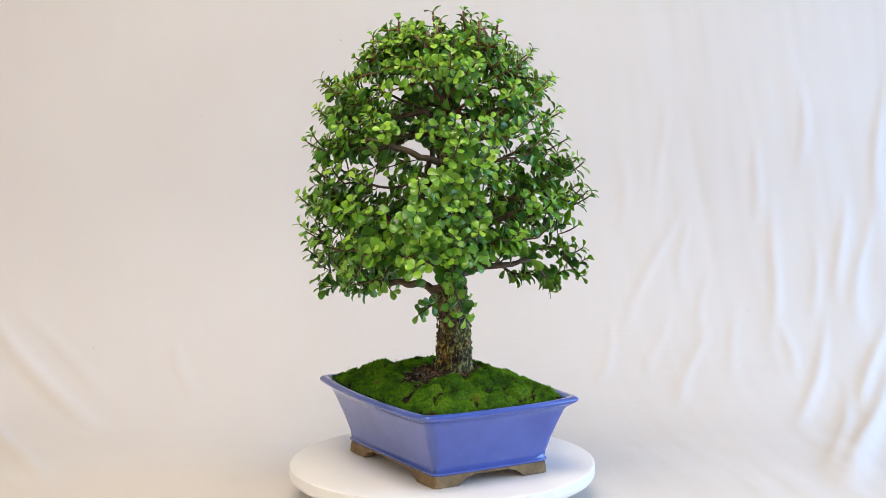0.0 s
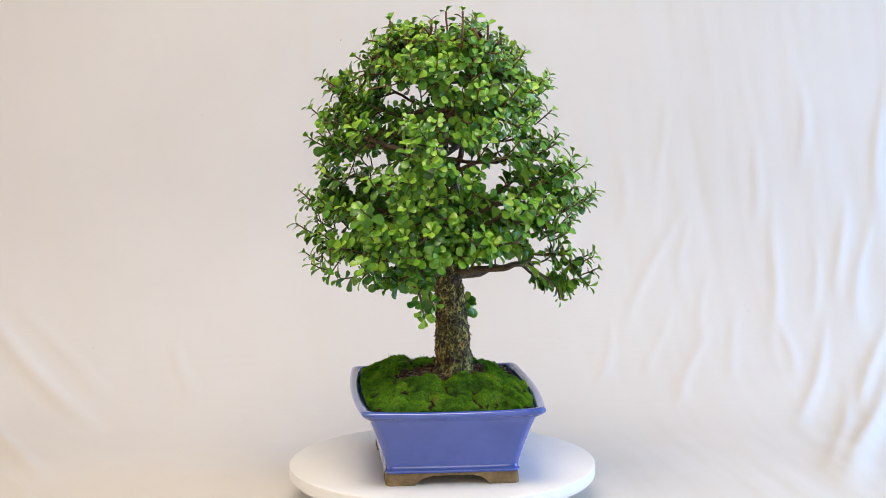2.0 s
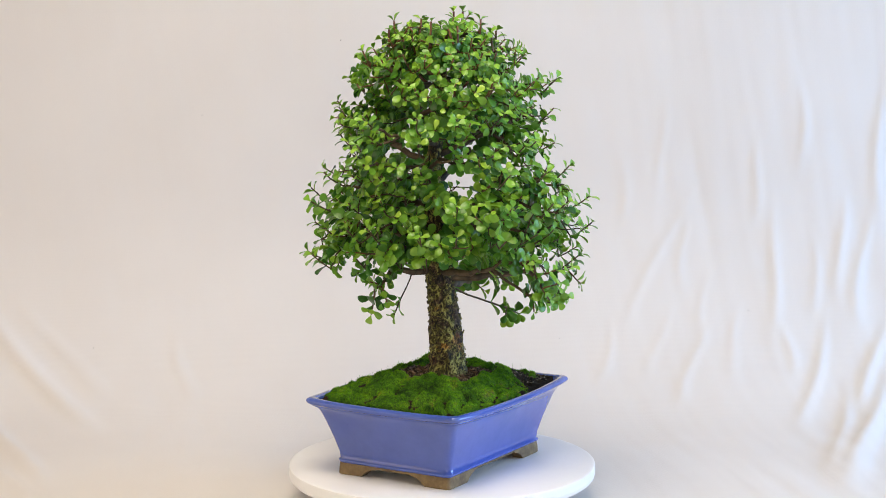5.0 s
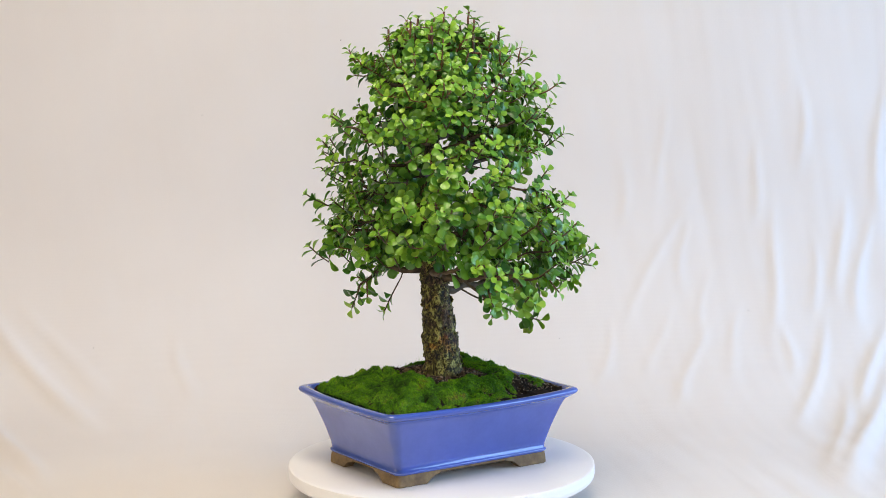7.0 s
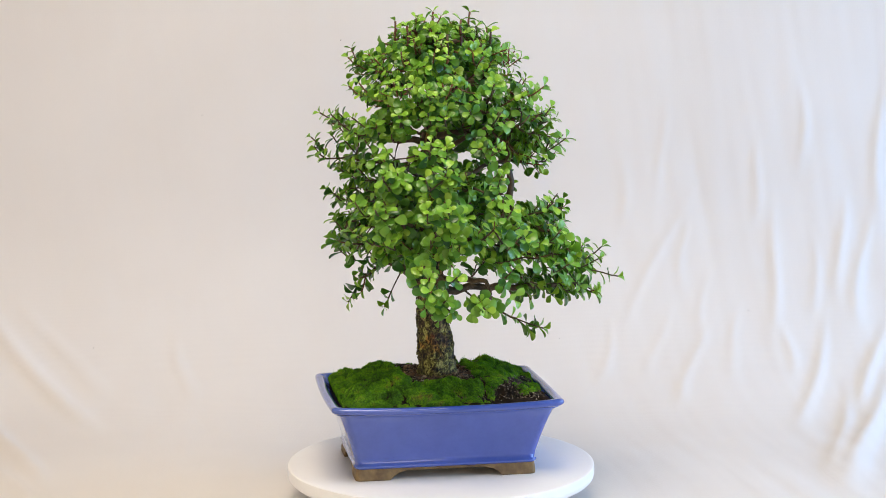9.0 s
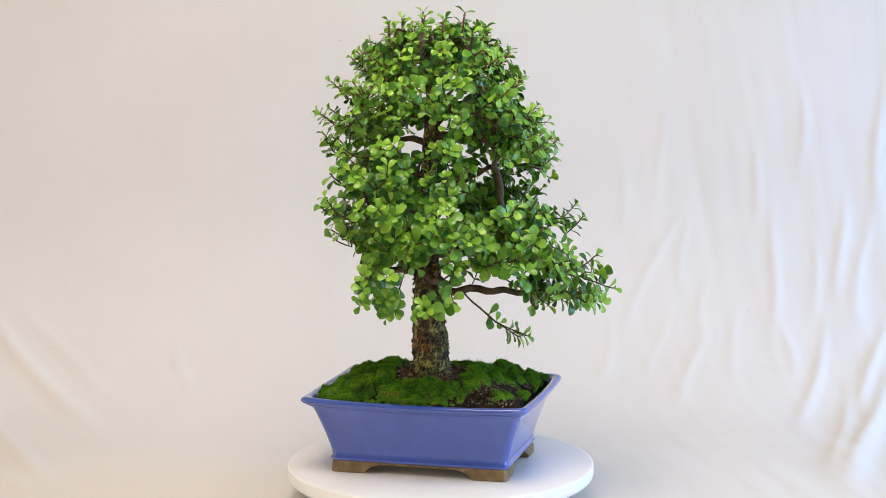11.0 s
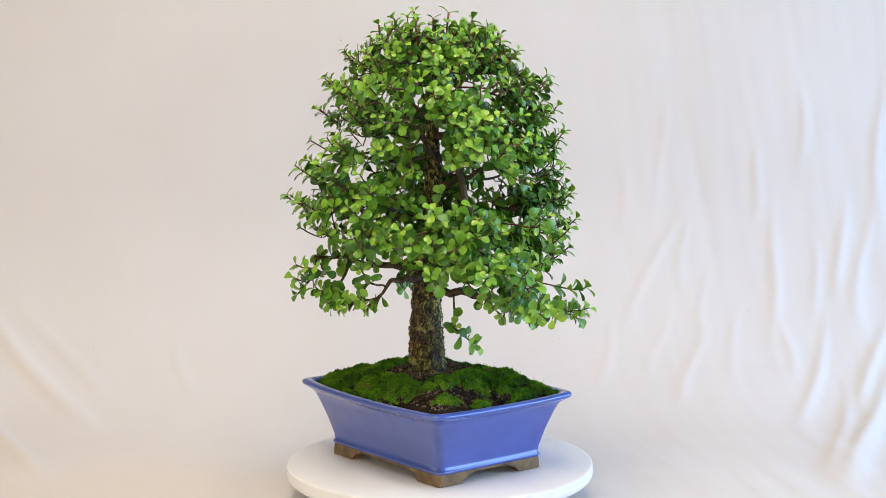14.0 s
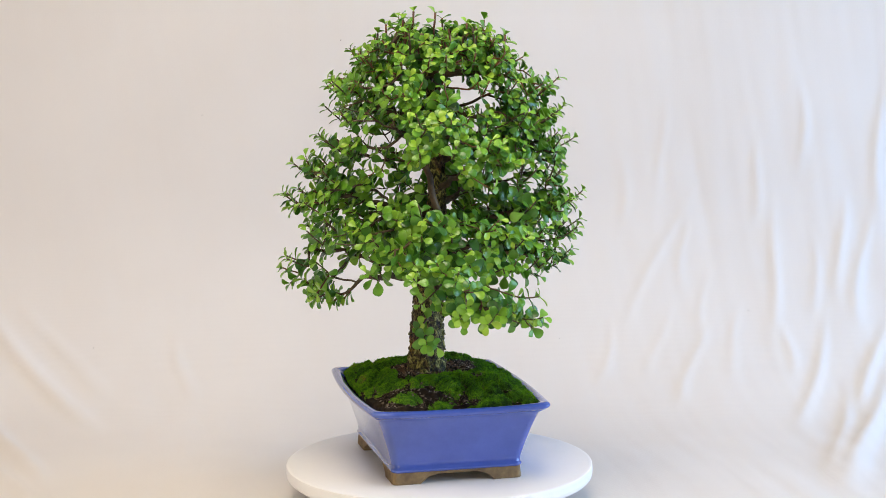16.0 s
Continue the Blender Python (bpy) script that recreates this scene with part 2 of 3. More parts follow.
# folds of the hanging cloth, on the sheet: x and length at the top, the same at the foot, half width, depth
FOLDS_HIGH = (
    (0.379, 2.306, 0.377, 2.145, 0.008, 0.0010), (0.417, 2.142, 0.320, 1.946, 0.008, 0.0014), (0.546, 2.234, 0.535, 2.116, 0.009, 0.0016), (0.574, 2.106, 0.558, 1.917, 0.010, 0.0022),
    (0.614, 2.344, 0.619, 2.212, 0.008, 0.0016), (0.687, 2.132, 0.678, 1.987, 0.010, 0.0022), (0.729, 2.106, 0.704, 1.946, 0.011, 0.0026), (0.752, 2.331, 0.750, 2.126, 0.011, 0.0026),
    (0.311, 2.215, 0.316, 2.106, 0.008, 0.0009), (0.418, 2.106, 0.412, 2.001, 0.007, 0.0011), (0.451, 2.008, 0.438, 1.902, 0.008, 0.0012), (0.637, 2.077, 0.634, 1.946, 0.009, 0.0016),
)
FOLDS_LOW = (
    (0.290, 1.924, 0.262, 1.811, 0.008, 0.0012), (0.442, 1.909, 0.384, 1.751, 0.010, 0.0017), (0.581, 1.913, 0.580, 1.824, 0.009, 0.0018), (0.641, 1.909, 0.578, 1.692, 0.011, 0.0030),
    (0.738, 1.909, 0.673, 1.719, 0.013, 0.0044), (0.656, 1.764, 0.571, 1.425, 0.013, 0.0042), (0.721, 1.791, 0.587, 1.380, 0.020, 0.0075), (0.505, 1.946, 0.476, 1.831, 0.009, 0.0014),
    (0.381, 1.946, 0.345, 1.831, 0.008, 0.0011),
)
FOLDS_WEST = (
    (-0.736, 1.930, -0.579, 1.711, 0.018, 0.0042), (-0.723, 1.738, -0.574, 1.380, 0.016, 0.0046), (-0.438, 1.891, -0.408, 1.776, 0.010, 0.0013), (-0.682, 1.946, -0.558, 1.791, 0.016, 0.0016),
    (-0.663, 1.477, -0.545, 1.234, 0.014, 0.0030),
)


def fold_depth(x, s):
    d = 0.0
    for tx, ts, fx, fs, w, depth in FOLDS_HIGH + FOLDS_LOW + FOLDS_WEST:
        t = (ts - s) / (ts - fs)
        if -0.3 < t < 1.3:
            cx = tx + (fx - tx) * t + 0.006 * math.sin(4 * t + 20 * tx)
            k = (x - cx) / (w * (0.75 + 0.4 * t))
            if abs(k) < 3:
                d += 1.8 * depth * math.exp(-k * k) * smoothstep(-0.3, 0.35, t) * (1 - smoothstep(0.7, 1.3, t))
    # fine crumpling that grows towards the window side
    lean = x + 0.16 * s
    fine = noise.noise((lean * 26, s * 3.2, 7.7)) + 0.5 * noise.noise((lean * 55, s * 5.0, 2.2))
    return d + 0.0011 * fine * smoothstep(0.05, 0.65, x) + 0.0004 * fine


def build_cloth():
    """A sheet that lies on the table and sweeps up behind it."""
    arc = SWEEP * math.pi / 2
    flat0 = -1.25
    flat = BACK_Y - SWEEP - flat0
    total = flat + arc + 1.05
    steps, cols = 330, 460
    verts, faces = [], []
    for i in range(steps + 1):
        s = total * i / steps
        if s < flat:
            y, z, ny, nz = flat0 + s, TABLE_Z, 0.0, 1.0
        elif s < flat + arc:
            a = (s - flat) / SWEEP
            y, z, ny, nz = BACK_Y - SWEEP + SWEEP * math.sin(a), TABLE_Z + SWEEP * (1 - math.cos(a)), -math.sin(a), math.cos(a)
        else:
            y, z, ny, nz = BACK_Y, TABLE_Z + SWEEP + s - flat - arc, -1.0, 0.0
        for j in range(cols + 1):
            x = -1.25 + 2.5 * j / cols
            d = fold_depth(x, s)
            d += 0.005 * noise.noise((x * 2.2, s * 1.6, 3.1))
            d += 0.0008 * noise.noise((x * 25, s * 12.0, 1.7))
            d += 0.003 * (1 - smoothstep(flat - 0.1, flat + 0.2, s))
            verts.append((x, y + ny * d, z + nz * d))
    n = cols + 1
    for i in range(steps):
        for j in range(cols):
            faces.append((i * n + j, i * n + j + 1, (i + 1) * n + j + 1, (i + 1) * n + j))
    cloth = thing("backdrop_cloth", "cream cotton backdrop cloth hanging in soft folds", "cloth", kind="structure")
    sheet = mesh_ob("cloth_sheet", verts, faces, CLOTH, cloth)
    solid = sheet.modifiers.new("thickness", "SOLIDIFY")
    solid.thickness, solid.offset = 0.0012, -1.0
    # specks of lint on the hanging part
    rng = random.Random(5)
    for x, z in ((0.468, -0.035), (-0.578, 0.040), (-0.402, 0.420), (-0.165, 0.545), (-0.500, -0.055), (-0.640, -0.030), (0.395, -0.01), (0.20, 0.05), (0.52, 0.09)):
        bm = bmesh.new()
        bmesh.ops.create_icosphere(bm, subdivisions=1, radius=0.0008 * rng.uniform(0.6, 1.1))
        bmesh.ops.scale(bm, vec=(1.0, 0.5, 1.3), verts=bm.verts)
        a = math.acos(max(-1.0, min(1.0, 1 - (z - TABLE_Z) / SWEEP))) if z < TABLE_Z + SWEEP else math.pi / 2
        y, s = BACK_Y - SWEEP + SWEEP * math.sin(a), flat + SWEEP * a + max(0.0, z - TABLE_Z - SWEEP)
        bmesh.ops.translate(bm, vec=(x, y - 0.002 - fold_depth(x, s), z), verts=bm.verts)
        part("lint_speck", bm, LINT, cloth)


MOVERS = []


def build_turntable():
    table = thing("turntable", "round white turntable disc on a low base", "turntable")
    r, t = 0.2065, 0.019
    v, f = revolve([(0.001, -t), (r - 0.004, -t), (r - 0.001, -t + 0.003), (r, -t + 0.007), (r, -0.004), (r - 0.0004, -0.0010), (r - 0.0016, -0.0003), (r - 0.004, 0.0), (0.001, 0.0)], 240, 0.002)
    mesh_ob("disc", v, f, DISC, table, "", False)
    v, f = revolve([(0.001, TABLE_Z + 0.0035), (0.092, TABLE_Z + 0.0035), (0.094, TABLE_Z + 0.008), (0.088, -t - 0.012), (0.07, -t - 0.0005), (0.001, -t - 0.0005)], 64)
    mesh_ob("base", v, f, DARK, table)
    MOVERS.append(table)


# ---- pot: its centre stands off the turning axis ----
POT_X, POT_Y = 0.0042, -0.0071


def rect_ring(hw, hl, radius, bow, z, n_side=14, n_corner=6, lift=0.0):
    """A rounded rectangle with its long sides bowed outwards, counter-clockwise from above."""
    pts = []
    corners = ((1, -1, -90), (1, 1, 0), (-1, 1, 90), (-1, -1, 180))
    for sx, sy, a0 in corners:
        cx, cy = sx * (hw - radius), sy * (hl - radius)
        for k in range(n_corner + 1):
            a = radians(a0 + 90 * k / n_corner)
            pts.append((cx + radius * math.cos(a), cy + radius * math.sin(a)))
        nx, ny = corners[(corners.index((sx, sy, a0)) + 1) % 4][:2]
        ex, ey = nx * (hw - radius), ny * (hl - radius)
        a = radians(a0 + 90)
        x0, y0 = cx + radius * math.cos(a), cy + radius * math.sin(a)
        x1, y1 = ex + radius * math.cos(a), ey + radius * math.sin(a)
        for k in range(1, n_side):
            u = k / n_side
            pts.append((x0 + (x1 - x0) * u, y0 + (y1 - y0) * u))
    ring = []
    for x, y in pts:
        bx = 1 - (y / hl) ** 2
        by = 1 - (x / hw) ** 2
        x2 = x + math.copysign(bow * bx, x) * min(1, abs(x) / (hw * 0.8))
        y2 = y + math.copysign(bow * 0.35 * by, y) * min(1, abs(y) / (hl * 0.8))
        corner = min(abs(x) / hw, abs(y) / hl) ** 3
        ring.append((POT_X + x2, POT_Y + y2, z + lift * corner))
    return ring


def build_pot():
    pot = thing("bonsai_pot", "rectangular blue-glazed ceramic bonsai pot with brown unglazed feet", "pot")
    hw, hl = 0.0863, 0.1195
    prof = ((-0.004, 0.0150, 0.009), (0.0000, 0.0160, 0.010), (0.0014, 0.0182, 0.010), (0.0012, 0.0200, 0.010), (-0.0004, 0.0216, 0.010), (0.0006, 0.030, 0.010), (0.0062, 0.050, 0.011),
            (0.0120, 0.068, 0.012), (0.0160, 0.080, 0.012), (0.0190, 0.0872, 0.012), (0.0218, 0.0912, 0.011), (0.0262, 0.0944, 0.010))
    rings = [rect_ring(hw + d, hl + d * 1.06, r, 0.0, z) if d < 0.001 else rect_ring(hw + d, hl + d * 1.06, r, 0.0075 * d / 0.022, z, lift=0.0005) for d, z, r in prof]
    wall = [rect_ring(hw + d, hl + d * 1.06, r, w, z, lift=0.001) for d, z, r, w in ((0.0150, 0.0935, 0.009, 0.0080), (0.0100, 0.080, 0.008, 0.0050), (-0.008, 0.028, 0.006, 0.0))]
    v, f = loft(rings + wall)
    mesh_ob("body", v, f, GLAZE, pot)
    lip = [rect_ring(hw + d, hl + d * 1.06, r, 0.0085, z, lift=0.0018) for d, z, r in
           ((0.0165, 0.0935, 0.010), (0.0235, 0.0938, 0.010), (0.0272, 0.0942, 0.010), (0.0294, 0.0962, 0.0095), (0.0303, 0.0988, 0.009), (0.0294, 0.1014, 0.009),
            (0.0266, 0.1030, 0.009), (0.0226, 0.1027, 0.009), (0.0196, 0.1012, 0.009), (0.0182, 0.0975, 0.009), (0.0170, 0.0930, 0.009))]
    v, f = loft(lip, False, False)
    n = len(lip[0])
    f += [((len(lip) - 1) * n + k, (len(lip) - 1) * n + (k + 1) % n, (k + 1) % n, k) for k in range(n)]
    mesh_ob("rim", v, f, GLAZE, pot)
    # unglazed underside strip and four bracket feet
    v, f = loft([rect_ring(hw - 0.0042, hl - 0.0042, 0.008, 0, 0.0115), rect_ring(hw - 0.0022, hl - 0.0022, 0.009, 0, 0.0130), rect_ring(hw - 0.0020, hl - 0.0020, 0.009, 0, 0.0162)])
    mesh_ob("underside", v, f, CLAY, pot, "olive-brown unglazed clay underside")
    for sx in (-1, 1):
        for sy in (-1, 1):
            rings = []
            for z, more, out in ((0.0, 0.0, -0.0008), (0.0010, 0.002, 0.0004), (0.0060, 0.007, 0.0002), (0.0098, 0.013, 0.0), (0.0120, 0.022, -0.0004), (0.0160, 0.024, -0.0008)):
                rx, ry, c, t = 0.036 + more, 0.044 + more, 0.006, 0.015
                pts = [(rx, 0.0)] + [(c - c * math.sin(radians(k * 22.5)), c - c * math.cos(radians(k * 22.5))) for k in range(5)] + [(0.0, ry), (t, ry), (t, t), (rx, t)]
                rings.append([(POT_X + sx * (hw - 0.0004 + out - p), POT_Y + sy * (hl - 0.0004 + out - q), z) for p, q in pts])
            v, f = loft(rings)
            bm = bmesh.new()
            made = [bm.verts.new(p) for p in v]
            for q in f:
                bm.faces.new([made[k] for k in q])
            part("foot", bm, CLAY, pot, "brown unglazed clay bracket foot", False)
    MOVERS.append(pot)


# ---- soil, grit and moss ----
TRUNK_X, TRUNK_Y = 0.015, -0.009


def soil_height(x, y):
    """Height of the soil in the pot, in the pot's own plan."""
    u, w = (x - POT_X) / 0.098, (y - POT_Y) / 0.132
    edge = max(abs(u), abs(w))
    h = 0.1020 + 0.0225 * (1 - smoothstep(0.45, 1.08, edge))
    h += 0.0035 * noise.noise((x * 28, y * 28, 2.0)) + 0.0026 * noise.noise((x * 120, y * 120, 5.0)) + 0.0012 * noise.noise((x * 260, y * 260, 8.0))
    return h


def build_soil():
    soil = thing("potting_soil", "dark brown potting soil with small grit in the pot", "soil", kind="stuff")
    nx, ny = 130, 170
    verts, faces = [], []
    for i in range(ny + 1):
        for j in range(nx + 1):
            x, y = -0.1005 + 0.201 * j / nx, -0.1345 + 0.269 * i / ny
            k = max(abs(x) / 0.1005, abs(y) / 0.1345)
            x, y = x * (1 + 0.085 * (1 - (y / 0.137) ** 2)) + POT_X, y + POT_Y
            z = soil_height(x, y) if k < 0.999 else 0.085
            verts.append((x, y, z))
    for i in range(ny):
        for j in range(nx):
            a = i * (nx + 1) + j
            faces.append((a, a + 1, a + nx + 2, a + nx + 1))
    mesh_ob("soil_bed", verts, faces, SOIL, soil)
    rng = random.Random(11)
    stones = []
    for k in range(3):
        bm = bmesh.new()
        bmesh.ops.create_icosphere(bm, subdivisions=1, radius=1.0)
        for v in bm.verts:
            v.co *= rng.uniform(0.7, 1.15)
        me = bpy.data.meshes.new("grit_piece")
        bm.to_mesh(me)
        bm.free()
        me.materials.append(GRIT)
        stones.append(me)
    made = 0
    while made < 290:
        if rng.random() < 0.35:
            a, d = rng.uniform(0, 6.28), rng.uniform(0.02, 0.06)
            x, y = TRUNK_X + d * math.cos(a), TRUNK_Y + d * math.sin(a)
        else:
            x, y = POT_X + rng.uniform(-0.096, 0.096), POT_Y + rng.uniform(-0.03, 0.128)
        r = rng.uniform(0.0009, 0.0026)
        ob = new("grit_piece", stones[made % 3])
        ob.parent = soil
        ob.matrix_basis = pose(x, y, soil_height(x, y) + r * 0.25, rng.uniform(0, 360), rng.uniform(0, 360), rng.uniform(0, 360)) @ Matrix.Diagonal((r, r * rng.uniform(0.6, 1.0), r * rng.uniform(0.45, 0.8), 1))
        made += 1
    gv, gf = [], []
    for k in range(5200):
        if k % 3 == 0:
            a, d = rng.uniform(0, 6.28), rng.uniform(0.02, 0.055)
            x, y = TRUNK_X + d * math.cos(a), TRUNK_Y + d * math.sin(a)
        else:
            x, y = POT_X + rng.uniform(-0.098, 0.098), POT_Y + rng.uniform(-0.05, 0.131)
        z, i = soil_height(x, y), len(gv)
        q = [rng.uniform(0.0005, 0.0019) for _ in range(6)]
        gv += [(x + q[0], y, z), (x, y + q[1], z), (x - q[2], y, z), (x, y - q[3], z), (x, y, z + q[4]), (x, y, z - q[5])]
        gf += [(i + u, i + (u + 1) % 4, i + 4) for u in range(4)] + [(i + (u + 1) % 4, i + u, i + 5) for u in range(4)]
    # dry brown leaf and bark litter round the trunk
    lv, lf = [], []
    for k in range(110):
        a, d = rng.uniform(0, 6.28), rng.uniform(0.024, 0.052)
        x, y = TRUNK_X + d * math.cos(a), TRUNK_Y + d * math.sin(a)
        m = pose(x, y, soil_height(x, y) + 0.0012, rng.uniform(-40, 40), rng.uniform(-40, 40), rng.uniform(0, 360))
        ln, w, i = rng.uniform(0.0022, 0.0060), rng.uniform(0.0010, 0.0026), len(lv)
        for px, py, pz in ((-ln, 0, 0), (-ln * 0.3, -w, 0.0006), (ln * 0.5, -w * 0.8, 0.0004), (ln, 0, -0.0004), (ln * 0.4, w, 0.0007), (-ln * 0.4, w * 0.8, 0.0005)):
            lv.append(tuple(m @ Vector((px, py, pz + 0.0004))))
            lv.append(tuple(m @ Vector((px, py, pz - 0.0004))))
        lf += [tuple(i + 2 * u for u in range(6)), tuple(i + 2 * u + 1 for u in range(5, -1, -1))]
        lf += [(i + 2 * u, i + 2 * u + 1, i + (2 * u + 3) % 12, i + (2 * u + 2) % 12) for u in range(6)]
    tagged(mesh_ob("leaf_litter", lv, lf, LITTER, soil, "dry brown and tan leaf litter", False), kind="stuff")
    tagged(mesh_ob("fine_grit", gv, gf, FINE_GRIT, soil, "pale and brown fine grit", False), kind="stuff")
    MOVERS.append(soil)


def moss_cushion(cx, cy, rx, ry, h, seed, turn=0.0, stalks=0):
    """A lumpy dome of moss, covered with fine upright shoots."""
    rng = random.Random(seed)
    ct, st = math.cos(turn), math.sin(turn)

    def surface(a, d):
        wob = 1 + 0.22 * noise.noise((math.cos(a) * 1.4 + seed, math.sin(a) * 1.4, seed * 0.7))
        lx, ly = rx * wob * d * math.cos(a), ry * wob * d * math.sin(a)
        x, y = cx + ct * lx - st * ly, cy + st * lx + ct * ly
        y = min(max(y, POT_Y - 0.1360), POT_Y + 0.1360)
        side = 0.1015 + 0.0085 * (1 - ((y - POT_Y) / 0.137) ** 2)
        x = min(max(x, POT_X - side), POT_X + side)
        base = 0.1020 + 0.0225 * (1 - smoothstep(0.45, 1.08, max(abs(x - POT_X) / 0.098, abs(y - POT_Y) / 0.132)))
        lump = -0.02 + 0.28 * noise.noise((x * 45, y * 45, seed * 1.3)) + 1.05 * (1 - math.exp(-5.5 * abs(noise.noise((x * 42, y * 42, 3.3)))))
        bare = math.hypot((x - TRUNK_X) * 0.95, y - TRUNK_Y) + 0.013 * noise.noise((x * 40, y * 40, 12.0))
        base -= 0.017 * (1 - smoothstep(0.036, 0.050, bare))
        z = base - 0.0035 + h * lump * (1 - d ** 4.5) + 0.0030 * (1 - math.exp(-6 * abs(noise.noise((x * 120, y * 120, 4.0))))) - 0.001 + 0.0012 * noise.noise((x * 420, y * 420, 6.0))
        return x, y, z

    rings, n = 24, 84
    verts, faces = [surface(0, 0)], []
    for i in range(1, rings + 1):
        verts += [surface(2 * math.pi * k / n, i / rings) for k in range(n)]
    faces += [(0, 1 + k, 1 + (k + 1) % n) for k in range(n)]
    for i in range(rings - 1):
        for k in range(n):
            a, b = 1 + i * n + k, 1 + i * n + (k + 1) % n
            faces.append((a, a + n, b + n, b))
    cushion = thing("moss_cushion", "lumpy cushion of bright green moss on the soil", "moss", "moss in the pot")
    mesh_ob("mound", verts, faces, MOSS, cushion)
    sv, sf = [], []
    for _ in range(int(7.0e6 * rx * ry)):
        a, d = rng.uniform(0, 6.283), math.sqrt(rng.random()) * 0.98
        x, y, z = surface(a, d)
        ln = rng.uniform(0.0008, 0.0024)
        b = rng.uniform(0, 6.283)
        wx, wy = 0.00032 * math.cos(b), 0.00032 * math.sin(b)
        tx, ty = rng.uniform(-0.0011, 0.0011), rng.uniform(-0.0011, 0.0011)
        i = len(sv)
        sv += [(x - wx, y - wy, z - 0.0004), (x + wx, y + wy, z - 0.0004), (x + tx, y + ty, z + ln)]
        sf.append((i, i + 1, i + 2))
    for _ in range(stalks):
        # thin spore stalks with a dark tip
        x, y, z = surface(rng.uniform(0, 6.283), math.sqrt(rng.random()) * 0.9)
        ln, tx, ty = rng.uniform(0.004, 0.009), rng.uniform(-0.003, 0.003), rng.uniform(-0.003, 0.003)
        i = len(sv)
        w = 0.00022
        sv += [(x - w, y, z), (x + w, y, z), (x + tx, y + ty, z + ln), (x, y - w, z), (x, y + w, z), (x + tx + w, y + ty, z + ln)]
        sf += [(i, i + 1, i + 2), (i + 3, i + 4, i + 5)]
    tagged(mesh_ob("moss_fuzz", sv, sf, MOSS_TIP, cushion, "", False), kind="stuff")
    MOVERS.append(cushion)


def build_moss():
    south = ((-0.062, -0.118, 0.040, 0.028, 0.013), (0.002, -0.122, 0.042, 0.024, 0.011), (0.066, -0.118, 0.036, 0.030, 0.014), (0.082, -0.056, 0.030, 0.040, 0.013),
             (-0.084, -0.056, 0.028, 0.042, 0.012), (-0.036, -0.080, 0.034, 0.026, 0.013), (0.034, -0.078, 0.036, 0.026, 0.012), (0.066, -0.012, 0.030, 0.030, 0.010),
             (0.097, -0.030, 0.016, 0.050, 0.008), (0.094, -0.098, 0.020, 0.034, 0.010), (-0.096, -0.100, 0.018, 0.034, 0.009), (0.030, -0.130, 0.040, 0.014, 0.008))
    north = ((0.086, 0.028, 0.022, 0.030, 0.010), (-0.085, 0.022, 0.026, 0.040, 0.013), (-0.066, 0.086, 0.038, 0.036, 0.014), (0.000, 0.062, 0.036, 0.026, 0.012),
             (0.050, 0.052, 0.028, 0.026, 0.009), (0.070, 0.102, 0.020, 0.016, 0.008), (-0.012, 0.100, 0.030, 0.018, 0.009), (0.026, 0.120, 0.020, 0.010, 0.006), (-0.048, 0.035, 0.024, 0.022, 0.009),
             (-0.092, 0.118, 0.016, 0.018, 0.008), (-0.030, 0.128, 0.024, 0.012, 0.008), (0.092, -0.010, 0.016, 0.026, 0.010), (-0.088, -0.012, 0.020, 0.024, 0.010))
    for k, (x, y, rx, ry, h) in enumerate(south + north):
        moss_cushion(x, y, rx * 1.16, ry * 1.16, h * 0.98, k + 1, 0.3 * math.sin(k * 2.1), 46 if k in (4, 13, 14, 15, 20) else 8)


# ---- the tree ----
CROWN_AZ = [19, 50, 68, 83, 110, 130, 148, 150, 166, 175, 199, 230, 248, 263, 290, 310, 328, 330, 346, 355]
rng_t = np.random.default_rng(7)
TARGETS = []


def trunk_axis(z):
    t = (z - 0.09) / 0.46
    x = TRUNK_X - 0.014 * smoothstep(0.1, 0.6, t) + 0.010 * smoothstep(0.6, 1.0, t) + 0.002 * math.sin(7 * t)
    y = TRUNK_Y - 0.008 * smoothstep(0.1, 0.6, t) + 0.012 * smoothstep(0.6, 1.0, t) + 0.002 * math.cos(9 * t)
    return Vector((x, y, z))


def trunk_radius(z):
    return float(np.interp(z, [0.09, 0.125, 0.14, 0.18, 0.24, 0.30, 0.38, 0.46, 0.53, 0.57], [0.031, 0.0255, 0.0238, 0.0218, 0.0180, 0.0145, 0.0112, 0.0078, 0.0046, 0.0028]))


